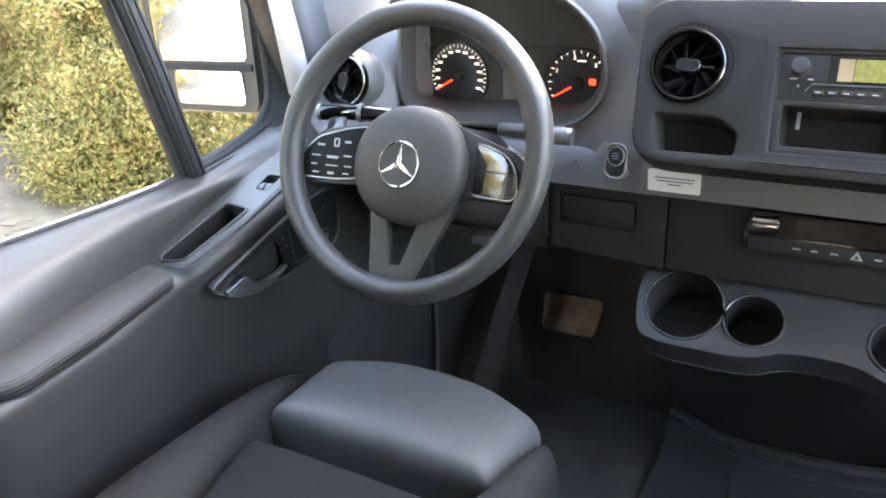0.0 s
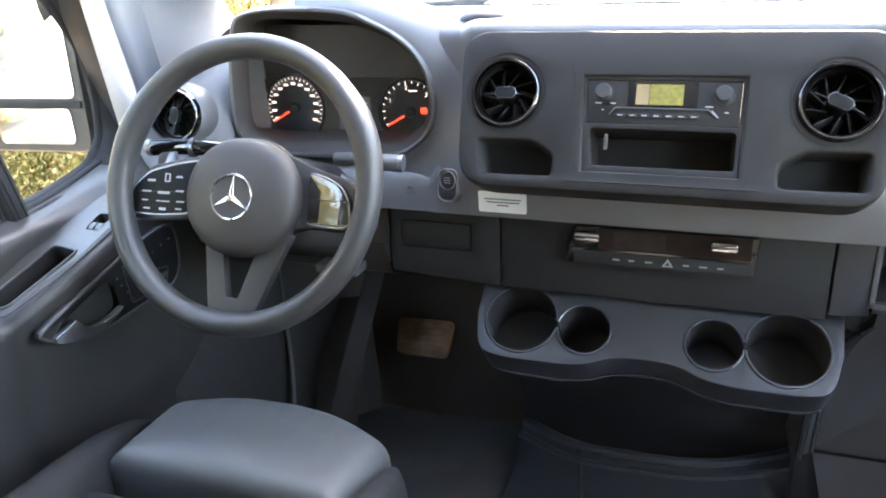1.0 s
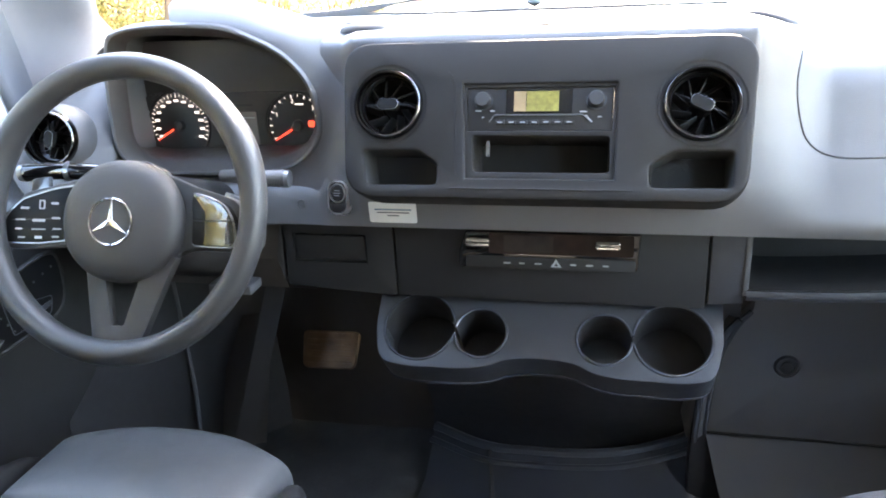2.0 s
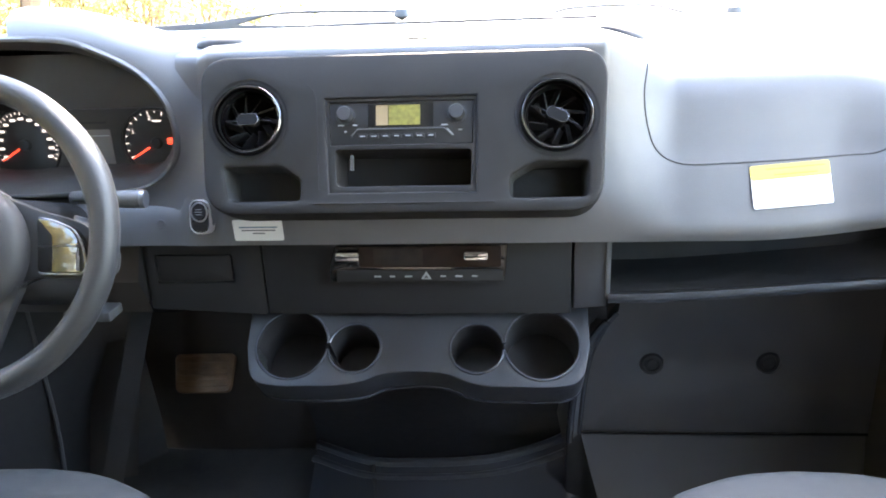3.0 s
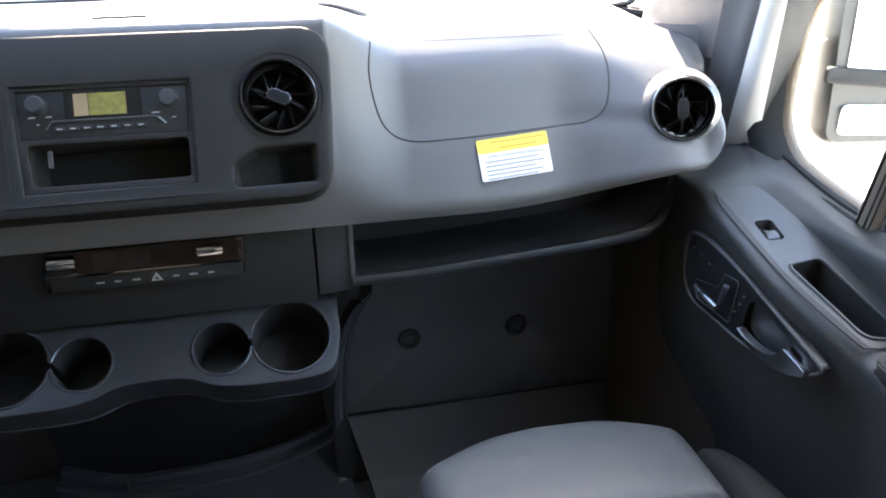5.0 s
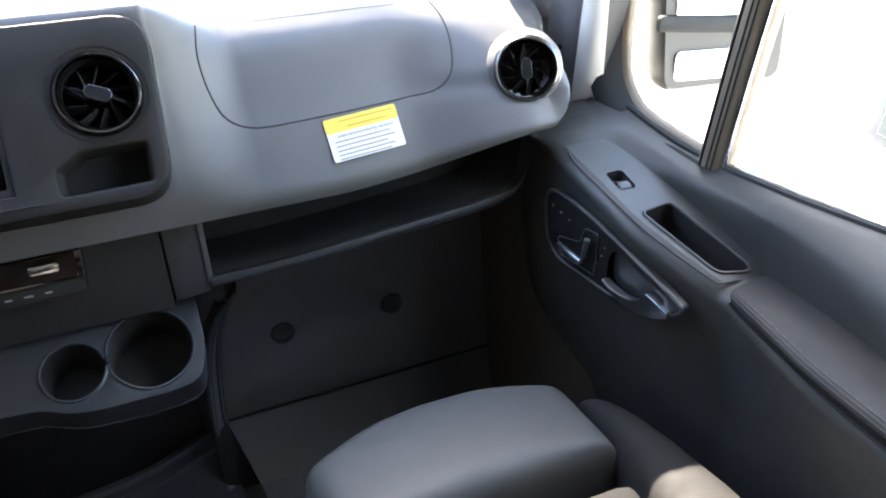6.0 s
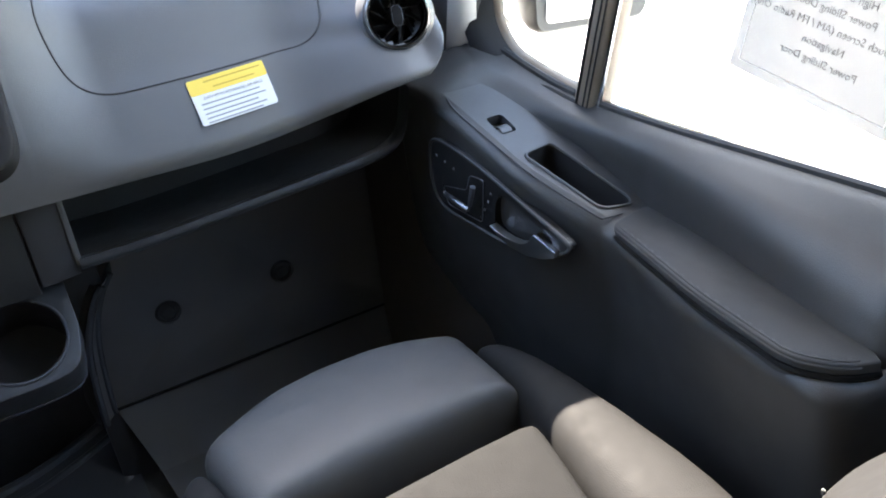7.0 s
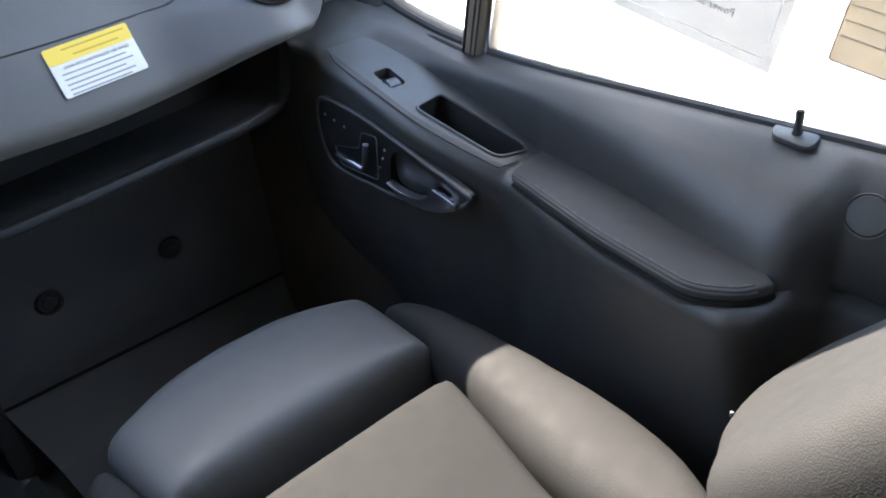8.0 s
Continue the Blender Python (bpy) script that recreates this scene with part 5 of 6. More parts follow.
    bm = lofted([[HB @ Vector((x, y, .003)) for x, y in cav], [HB @ Vector((x * .95 + .005, y * .9, -.03)) for x, y in cav]], closed=True)
    bm.verts.ensure_lookup_table()
    bm.faces.new([bm.verts[36 + i] for i in range(36)])
    add("handle_cavity", bm, RECESS_SHADE, rec)
    grip = [hb(*p) for p in ((-.2745, .4965), (-.2735, .4890), (-.252, .4800), (-.224, .4745), (-.196, .4765), (-.172, .4855), (-.156, .4965), (-.174, .4900), (-.194, .4868), (-.212, .4875), (-.226, .4935), (-.2385, .5085))]
    add("door_handle", plate(rounded(grip, .0035, 4), .012, HB @ Matrix.Translation((0, 0, .013)), .0035, segments=3), HANDLE, rec, "polished metal pull handle", 60)
    add("handle_edge", tube([HB @ Vector((*hb(*p), .0125)) for p in ((-.2385, .5080), (-.2560, .5025), (-.2742, .4962))], .0007, 6), SATIN, rec, "bright edge of the handle")
    sp_line = rounded([hb(-.056, .522), hb(-.106, .529), hb(-.115, .553), hb(-.143, .553), hb(-.135, .490), hb(-.064, .496)], .006)
    sp = add("seat_switch_panel", plate(sp_line, .002, HB @ Matrix.Translation((0, 0, .0055)), .001), HANDLE_PLATE, rec, "black seat switch panel")
    add("switch_frame", tube([HB @ Vector((x, y, .0060)) for x, y in sp_line], .0008, 6, closed=True), SATIN, sp, "thin bright edge")
    add("cushion_switch", tube([HB @ Vector((*hb(-.067, .5155), .013)), HB @ Vector((*hb(-.092, .511), .014)), HB @ Vector((*hb(-.115, .505), .013))], [.0032, .0044, .0040], 10, smooth=8), SATIN, sp, "satin grey seat-shaped switch")
    add("backrest_switch", tube([HB @ Vector((*hb(-.119, .512), .013)), HB @ Vector((*hb(-.130, .543), .014))], [.0030, .0042], 10, smooth=6), SATIN, sp, "satin grey seat-shaped switch")
    for y, z in ((-.045, .564), (-.0625, .559), (-.081, .553), (-.154, .537), (-.148, .524), (-.140, .510), (-.132, .497)):
        add("switch_dot", lathe([(0, .0012), (.0016, .001), (.002, 0)], HB @ Matrix.Translation((*hb(y, z), .0045)), 10), SWITCH_DOT, rec)
    # armrest pad
    arm = rounded([(.806, -.318), (.888, -.300), (.800, -.636), (.790, -.650), (.762, -.636), (.739, -.600), (.760, -.480)], [.010, .010, .004, .003, .03, .03, .03])
    AM = Matrix.Translation((0, 0, .533))
    pad_ob = add("armrest", plate(arm, .026, AM, .004, segments=3), ARM, None, "padded black leather armrest")
    add("armrest_gap", tube([(x, y, .5195) for x, y in arm], .0036, 6, closed=True), RECESS_SHADE, pad_ob, "dark gap round the pad")
    at_front = min(range(len(arm)), key=lambda i: (arm[i][0] - .801) ** 2 + (arm[i][1] + .325) ** 2)
    loop = [arm[(at_front + i) % len(arm)] for i in range(len(arm))]
    if loop[len(loop) // 4][0] > .84:
        loop = [loop[0]] + loop[:0:-1]
    side = [p for p in loop if p[0] < .760 + .30 * max(0, p[1] + .48) or p[1] < -.60]
    end_i = max(i for i, p in enumerate(side) if p[0] < .787)
    side = even(np.array(side[:end_i + 1]), 70)
    way_ = np.gradient(side, axis=0)
    nrm = np.stack([way_[:, 1], -way_[:, 0]], axis=1) / np.linalg.norm(way_, axis=1, keepdims=True)
    if nrm[20][0] < 0:
        nrm = -nrm
    add("welt", tube([(*(p + .0002 * n_), .5282) for p, n_ in zip(side, nrm)], .0020, 8), ARM, pad_ob, "piped edge")
    add("welt", tube([(*(p + .0048 * n_), .5328) for p, n_ in zip(side, nrm)], .0015, 8), ARM, pad_ob, "piped edge")
    for i in range(2, 69, 3):
        add("stitch", tube([(*(side[i - 1] + .0078 * nrm[i - 1]), .5331), (*(side[i] + .0078 * nrm[i]), .5331)], .0004, 5), THREAD, pad_ob)
    # window surround, glass, divider
    frame_front = [(-.170, .6285), (-.110, .6370), (-.060, .6465), (-.022, .6555), (.004, .6640), (.026, .6790), (.043, .705), (.048, .742), (.046, .79), (.026, .87), (-.060, .99), (-.200, 1.16), (-.330, 1.32)]
    ff = spline(frame_front, 40)
    side_way = np.gradient(ff, axis=0)
    out_n = np.stack([side_way[:, 1], -side_way[:, 0]], axis=1) / np.linalg.norm(side_way, axis=1, keepdims=True)

    def seal(profile, flat):
        """A strip along the window's front and lower edge; on the sill it thins out by flat."""
        rows_ = []
        for (y, z), n_ in zip(ff, out_n):
            k_ = flat + (1 - flat) * step(.15, .75, n_[0])
            rows_.append([(x + (.900 - x) * .7 * (1 - k_) if x < .900 else x, y + n_[0] * o * k_, z + n_[1] * o * k_) for x, o in profile])
        return lofted(rows_)

    sl = add("window_seal", seal(((.922, -.010), (.907, -.006), (.890, .004), (.877, .014), (.873, .028), (.900, .046)), .22), RUBBER, None, "black window seal", 60)
    # passenger seal lip and divider take the sunlit copy of the rubber
    add("seal_lip", seal(((.921, -.0140), (.917, -.0128), (.912, -.011), (.909, -.006)), .55), SUNLIT_RUBBER if s > 0 else RUBBER, sl, "outer edge of the seal, painted sunlit on the passenger side", 60)
    sill_line = [(y, sill) for y, sill, *_ in st if y < .05]
    add("sill_strip", tube([(.9025, y, z + .0015) for y, z in sill_line], .0068, 8), RUBBER)
    add("glass_strip", tube([(.9130, y, z + .004) for y, z in sill_line if y < -.18], .0022, 6), BARE, None, "bright strip along the glass")
    bar = [(.905, -.166, .612), (.905, -.186, .690), (.905, -.215, .80), (.905, -.243, .895), (.905, -.34, 1.20), (.905, -.385, 1.34)]
    bb = spline(bar, 24)
    dv = add("window_divider", lofted([[(x - .014, y - .016, z), (x - .016, y + .004, z), (x - .010, y + .018, z), (x + .02, y + .020, z), (x + .02, y - .020, z), (x - .006, y - .022, z)] for x, y, z in bb], closed=True, caps=True), SUNLIT_RUBBER if s > 0 else RUBBER, None, "dark upright bar between the panes", 60)
    for off, r_ in ((.009, .0018), (-.004, .0014), (-.012, .0012)):
        add("divider_groove", tube([(x - .0152, y + off, z) for x, y, z in bb], r_, 6), RUBBER, dv, "dark rubber rib")
    add("divider_edge", tube([(x - .006, y - .024, z) for x, y, z in bb], .0030, 6), BARE if s > 0 else RUBBER, dv)
    top = box(.875, .93, -.86, -.30, 1.32, 1.37, .006)
    add("frame_top", top, RUBBER)
    g1 = add("quarter_pane", plate([(-y, z) for y, z in ff] + [(.385, 1.34), (.170, .6285)], .003, basis((.915, 0, 0), (0, -1, 0), (-1, 0, 0))), GLASS, None, "clear front quarter glass")
    g2 = add("window_pane", plate([(.166, .612), (.385, 1.34), (.86, 1.34), (.86, .612)], .003, basis((.913, 0, 0), (0, -1, 0), (-1, 0, 0))), GLASS, None, "clear side window glass")
    g1.visible_shadow = g2.visible_shadow = False
    # lock pin and cap
    pn = add("lock_pin", lathe([(0, .030), (.0035, .029), (.0042, .026), (.0036, .012), (.006, .004), (.007, -.002)], Matrix.Translation((.893, -.603, .617)), 14), RUBBER, None, "black lock pin")
    add("pin_base", plate(rounded([(-.018, -.020), (.006, -.022), (.008, .026), (-.011, .020)], .010), .005, basis((.893, -.603, .6245), (1, 0, 0), (-.25, 0, .97)), .002), DOOR, pn, "grey pin base")
    add("round_cap", lathe([(0, .0015), (.0165, .0012), (.0178, 0), (.0190, .0012), (.0195, 0)], basis((.8553, -.6892, .5845), (0, -1, 0), (-.93, -.08, .36)), 30), DOOR, None, "round flush cap")
    # outer skin
    add("outer_skin", lofted([[(.935, y, .60), (.985, y, .55), (1.0, y, .35), (1.0, y, -.1), (.97, y, -.35)] for y in np.linspace(-.86, .12, 12)]), PAINT, None, "white painted outer skin")
    return d


build_door(1)
build_door(-1)


def pillar(s):
    p = thing("pillar_trim", "pale and dark plastic trim on the windscreen pillar", "pillar", "windscreen pillars", at=(s * 0.83, 0.05, 0.65))
    light, dark, flank, corner = [], [], [], []
    for t in np.linspace(0, 1, 41):
        z = .655 + .80 * t
        dz = z - .66
        o, i, k = np.array((.894 - .175 * dz, .071 - .36 * dz)), np.array((.863 - .10 * dz, .110 - .38 * dz)), np.array((.840 - .09 * dz, .157 - .33 * dz))
        flank.append([(.925, o[1] + .05, z), (.912, o[1] + .014, z), (*o, z)])
        light.append([(*(o + (i - o) * u + np.array((-.006, -.006)) * math.sin(math.pi * u)), z) for u in np.linspace(0, 1, 7)])
        dark.append([(*i, z), (*(i + np.array((.004, .008))), z)] + [(*(i + (k - i) * u + np.array((.004, .004)) * math.sin(math.pi * u)), z) for u in np.linspace(.2, 1, 5)])
        if z > .79:
            e = np.array((.865 - .11 * (z - .90), min(.42, .36 - 1.27 * (z - .90))))
            if e[1] < k[1] + .01:
                e = k + np.array((.03, .01))
            # added bulge, out of view near z .96, keeps sun off the door
            corner.append([(*(k + (e - k) * u + np.array((-.026, -.004)) * math.sin(math.pi * u) + np.array((-.055, 0)) * math.exp(-((z - .96) / .06) ** 2) * math.sin(math.pi * u ** 1.8)), z) for u in np.linspace(0, 1, 13)])
    skin = []
    for z in np.linspace(.62, 1.44, 24):
        dz = z - .66
        e = np.array((.870 - .11 * (z - .90), min(.44, .375 - 1.27 * (z - .90))))
        f = np.array((.928, .130 - .36 * dz))
        e[1] = max(e[1], f[1] + .03)
        skin.append([(*f, z), (.945, f[1] + .35 * (e[1] - f[1]), z), (.925, f[1] + .8 * (e[1] - f[1]), z), (*e, z)])
    part("outer_pillar", lofted(skin), PAINT, p, "white painted outer pillar", 60, flip=s < 0)
    part("end_filler", lofted([[(x, y, z) for x, y in ((.775, .20), (.80, .165), (.825, .14), (.850, .125))] for z in np.linspace(.62, .84 if s > 0 else .78, 8)]), PILLAR, p, "dark trim between dashboard end and pillar", 60, flip=s < 0)
    part("corner_panel", lofted(corner), CORNER, p, "grey panel between pillar and windscreen", 60, flip=s < 0)
    part("light_trim", lofted(light), TRIM, p, "pale grey inner trim", 60, flip=s < 0)
    part("door_seal", lofted(flank), RUBBER, p, "black door seal", 60, flip=s < 0)
    part("dark_trim", lofted(dark), PILLAR, p, "dark grey edge trim", 60, flip=s < 0)
    part("clip", lathe([(0, .003), (.004, .0025), (.005, 0)], basis((.834, .094, .752), (0, 1, 0), (-.9, -.4, 0)), 12), RUBBER, p, flip=s < 0)
    # closing gusset between dashboard end, pillar and door
    part("corner_trim", lofted([[(.775, .03, .628), (.775, .16, .645), (.79, .45, .70)], [(.835, .075, .640), (.84, .17, .66), (.85, .45, .72)], [(.89, .095, .652), (.90, .20, .68), (.92, .5, .74)]]), DOOR, p, flip=s < 0)


pillar(1)
pillar(-1)


def wing_mirror(s):
    m = thing("wing_mirror", "large black two-part wing mirror outside the door", "wing mirror", "wing mirrors", at=(s * 1.16, 0.16, 0.8))
    fl = s < 0
    MM = basis((1.155 if s < 0 else 1.163, 0.125, 0.80), (1, 0, 0), (-.12, -1, 0.0))
    outer = rounded([(-.125, -.155), (.125, -.155), (.135, .20), (-.125, .20)], .03)
    if s > 0:
        outer = rounded([(-.104, -.160), (.130, -.164), (.138, .20), (-.112, .20)], .026)
    rings = [[MM @ Vector((x * k, y * k + .02 * (1 - k), -dd)) for x, y in outer] for k, dd in ((.97, -.004), (1.0, .004), (1.0, .03), (.93, .07), (.75, .11), (.4, .13))]
    part("housing", lofted(rings, closed=True, caps=True), HOUSING, m, "dark grey housing", 50, flip=fl)
    part("main_mirror", plate(rrect(.215, .235, .015, cx=.0, cy=.065) if s < 0 else rrect(.196, .245, .015, cx=.012, cy=.078), .004, MM @ Matrix.Translation((0, 0, .0075)), .001), MIRROR, m, "large mirror glass", flip=fl)
    part("wide_mirror", plate(rrect(.164, .068, .012) if s < 0 else rrect(.150, .049, .010), .004, MM @ Matrix.Translation((-.010, -.104 if s < 0 else -.120, .0085)) @ Matrix.Rotation(radians(2), 4, "X") @ Matrix.Rotation(radians(-2.5 if s > 0 else 0), 4, "Z"), .001), MIRROR, m, "small wide-angle mirror glass", flip=fl)
    part("divider", plate(rrect(.235, .014, .004, cx=0, cy=-.063) if s < 0 else rrect(.235, .026, .008, cx=0, cy=-.055), .004 if s < 0 else .010, MM @ Matrix.Translation((0, 0, .010 if s < 0 else .016)) @ Matrix.Rotation(radians(-6 if s > 0 else 0), 4, "Z"), .001 if s < 0 else .004), RUBBER, m, flip=fl)
    part("arm", lofted([[(x, .165 + .05 * math.cos(a), zc + h * math.sin(a)) for a in np.linspace(0, 2 * math.pi, 17)[:-1]] for x, zc, h in ((.955, 1.03, .06), (.99, 1.02, .06), (1.03, .98, .08), (1.08, .94, .09))], closed=True, caps=True), HOUSING, m, "stout mirror arm", 60, flip=fl)
    part("inner_cheek", lofted([[(x + .012 * t, .13 + .09 * t, z) for t in (0, .5, 1)] for x, z in (((1.045, .655), (1.012, .675), (1.000, .72), (.995, .80), (.990, .95), (1.03, 1.0)) if s < 0 else ((1.045, .655), (1.010, .668), (.992, .690), (.994, .75), (1.000, .800), (1.035, .812)))]), HOUSING, m, "grey side of the housing", 60, flip=fl)


wing_mirror(1)
wing_mirror(-1)

# papers on the passenger window
PW = basis((0.9095, 0, 0), (0, -1, 0), (-1, 0, 0))
sheet = thing("window_sheet", "pale printed sheet taped outside-facing on the side window", "paper", at=(0.908, -0.47, 0.8))
SH = PW @ Matrix.Translation((.470, .688, 0)) @ Matrix.Rotation(radians(-13.5), 4, "Z")
PAPER = thin_paper("thin_paper", (0.49, 0.475, 0.46))
part("paper", plate([(-.0925, 0), (.0925, 0), (.0925, .25), (-.0925, .25)], .0005, SH), PAPER, sheet)
part("border", join(*[plate(o, .0003, SH @ Matrix.Translation((0, 0, .0006))) for o in ([(-.083, .010), (.083, .010), (.083, .0112), (-.083, .0112)], [(.0818, .010), (.083, .010), (.083, .24), (.0818, .24)], [(-.083, .010), (-.0818, .010), (-.0818, .24), (-.083, .24)])]), thin_paper("pale_line", (0.90, 0.88, 0.85)), sheet)
flipx = Matrix.Scale(-1, 4, (1, 0, 0))
FADED = surface("faded_print", (0.30, 0.285, 0.27), 0.8)
for i, words in enumerate(("Power Sliding Door", "Navigation", "Max Touch Screen (AM / FM Radio Only)", "Power Sliding Door", "High Beam Assist", "Traffic Sign Assist", "Instrument Cluster", "LED Head Lights", "Wet Wiper System")):
    part("text_line", lettering(words, .0105, SH @ Matrix.Translation((.0, .040 + .0165 * i, .0007)) @ flipx), FADED, sheet)
tag = thing("window_sticker", "beige ruled sticker on the side window", "sticker", at=(0.908, -0.66, 0.72))
TG = PW @ Matrix.Translation((.612, .690, 0)) @ Matrix.Rotation(radians(-11), 4, "Z")
part("paper", plate(rounded([(0, 0), (.105, 0), (.105, .11), (0, .11)], .004), .0005, TG), thin_paper("beige_paper", (0.47, 0.415, 0.34)), tag)
for i in range(6):
    part("rule", plate([(.002, .022 + .0135 * i), (.103, .022 + .0135 * i), (.103, .0232 + .0135 * i), (.002, .0232 + .0135 * i)], .0003, TG @ Matrix.Translation((0, 0, .0006))), surface("brown_rule", (0.34, 0.29, 0.23), 0.8), tag)
part("dark_block", plate(rrect(.03, .028, .002, cx=.055, cy=.036), .0003, TG @ Matrix.Translation((0, 0, .0008))), FADED, tag)
part("outline", tube([TG @ Vector((x, y, .0006)) for x, y in rounded([(0, 0), (.105, 0), (.105, .11), (0, .11)], .004)], .0008, 5, closed=True), FADED, tag)


# ---- seats ----
def cushion(outline, top, depth, r, m=None, rings=5):
    """An upholstered pad: outline in 2D, top(x, y) its height, rounded shoulders of radius r."""
    p = np.array(outline, float)
    c = p.mean(axis=0)
    rows = []
    ln = np.linalg.norm(p - c, axis=1, keepdims=True)

    def inset(v):
        return c + (p - c) * (1 - np.minimum(v / ln, 0.9))

    rows.append([(x, y, top(x, y) - depth) for x, y in inset(r * 0.35)])
    rows.append([(x, y, top(x, y) - depth * 0.6) for x, y in inset(0.0)])
    for a in np.linspace(0, 90, 7):
        q = inset(r * (1 - math.cos(radians(a))))
        rows.append([(x, y, top(x, y) - r * (1 - math.sin(radians(a)))) for x, y in q])
    base = inset(r)
    for k in np.linspace(1, 0, rings + 1)[1:-1]:
        rows.append([(x, y, top(x, y)) for x, y in c + (base - c) * k])
    bm = lofted(rows, closed=True, caps=True)
    for _ in range(3):
        bmesh.ops.smooth_vert(bm, verts=bm.verts, factor=0.5, use_axis_x=True, use_axis_y=True, use_axis_z=True)
    if m:
        bm.transform(m)
    return bm


def build_seat(s):
    who = "driver" if s < 0 else "passenger"
    seat = thing("cab_seat", f"black leather {who} seat with extended thigh support", "seat", "cab seats", at=(s * .495, -.45, .1))
    fl = s < 0

    def add(name, bm, mat, label="", sharp=60):
        return part(name, bm, mat, seat, label, sharp, flip=fl)

    def wrinkle(x, y, z=0):
        return .0016 * noise.noise((x * 26, y * 26, 3 + z)) + .0008 * noise.noise((x * 70, y * 70, 9))

    ext = [tuple(p) for p in rounded([(.312, -.178), (.400, -.132), (.495, -.118), (.590, -.130), (.676, -.172), (.668, -.318), (.495, -.314), (.326, -.318)], [.018, .04, .04, .04, .018, .012, .02, .012], 6)]
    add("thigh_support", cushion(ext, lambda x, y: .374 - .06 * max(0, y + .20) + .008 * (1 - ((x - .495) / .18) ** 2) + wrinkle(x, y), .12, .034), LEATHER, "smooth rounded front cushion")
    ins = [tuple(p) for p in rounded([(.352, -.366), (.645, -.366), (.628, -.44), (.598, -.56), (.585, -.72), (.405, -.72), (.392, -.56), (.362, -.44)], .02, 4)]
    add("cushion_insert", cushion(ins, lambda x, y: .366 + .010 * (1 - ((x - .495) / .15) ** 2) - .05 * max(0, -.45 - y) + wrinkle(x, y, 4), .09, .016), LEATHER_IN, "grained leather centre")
    keys = ((-.192, .684, .694, .333), (-.205, .672, .703, .351), (-.235, .668, .718, .366), (-.28, .664, .724, .375), (-.34, .655, .730, .379), (-.42, .638, .733, .382), (-.53, .614, .730, .388), (-.62, .603, .714, .389), (-.68, .606, .684, .388), (-.71, .620, .660, .384))
    for side in (1, -1):
        rows = []
        for y, xi, xo, zt in spline(keys, 40):
            cx, hw = (xi + xo) / 2, (xo - xi) / 2
            row = []
            for a in np.linspace(-35, 215, 29):
                c, v = math.cos(radians(a)), math.sin(radians(a))
                x = cx + hw * math.copysign(abs(c) ** .8, c)
                z = zt - .052 + .052 * (math.copysign(abs(v) ** .85, v)) if v > 0 else zt - .052 + .22 * v
                row.append((x if side > 0 else .99 - x, y, z + wrinkle(x, y, 7)))
            rows.append(row)
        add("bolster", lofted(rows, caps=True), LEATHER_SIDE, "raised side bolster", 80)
    add("base_shell", box(.275, .715, -.74, -.23, .16, .275, .03, segments=3), RUBBER, "black plastic seat base")
    add("pedestal", box(.30, .69, -.72, -.26, FLOOR, .17, .01), RUBBER, "black seat box")
    BK = basis((0, -.686, .396), (-1, 0, 0), (0, .785, .62)) @ Matrix.Scale(-1, 4, (1, 0, 0))   # local y runs up the backrest

    back_c = rounded([(.36, 0), (.63, 0), (.65, .25), (.63, .53), (.36, .53), (.34, .25)], .03)
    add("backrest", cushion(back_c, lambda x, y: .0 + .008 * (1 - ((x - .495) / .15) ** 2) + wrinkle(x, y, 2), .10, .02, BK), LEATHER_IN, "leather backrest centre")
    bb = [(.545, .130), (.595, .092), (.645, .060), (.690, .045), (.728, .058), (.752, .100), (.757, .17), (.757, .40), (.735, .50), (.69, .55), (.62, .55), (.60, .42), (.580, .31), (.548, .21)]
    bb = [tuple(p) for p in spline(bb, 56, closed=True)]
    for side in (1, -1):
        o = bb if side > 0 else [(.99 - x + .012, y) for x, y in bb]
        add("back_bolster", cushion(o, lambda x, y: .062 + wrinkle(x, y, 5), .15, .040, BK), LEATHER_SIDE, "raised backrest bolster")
    add("back_shell", box(.30, .70, 0.02, .54, -.13, -.06, .03, BK, 3), RUBBER, "black backrest shell")
    add("tag", box(.656, .658, -.693, -.690, .500, .505, .0004), THREAD, "small pale fabric tag")
    return seat


build_seat(1)
driver_seat = build_seat(-1)
driver_seat.location.x += 0.014
driver_seat.location.y -= 0.018

# crumbs on the floor by the driver seat
for i, (x, y) in enumerate(((-.335, .005), (-.345, -.02), (-.13, -.085), (-.28, -.01))):
    b = bmesh.new()
    bmesh.ops.create_icosphere(b, subdivisions=1, radius=.0030 - .0005 * (i % 2))
    for v in b.verts:
        v.co *= 1 + .35 * noise.noise(v.co * 900 + Vector((i, 0, 0)))
    b.transform(Matrix.Translation((x, y, FLOOR + .003)))
    tagged(part("crumb", b, WHITE), "small pale crumb on the floor mat", "crumb", "crumbs on the floor")


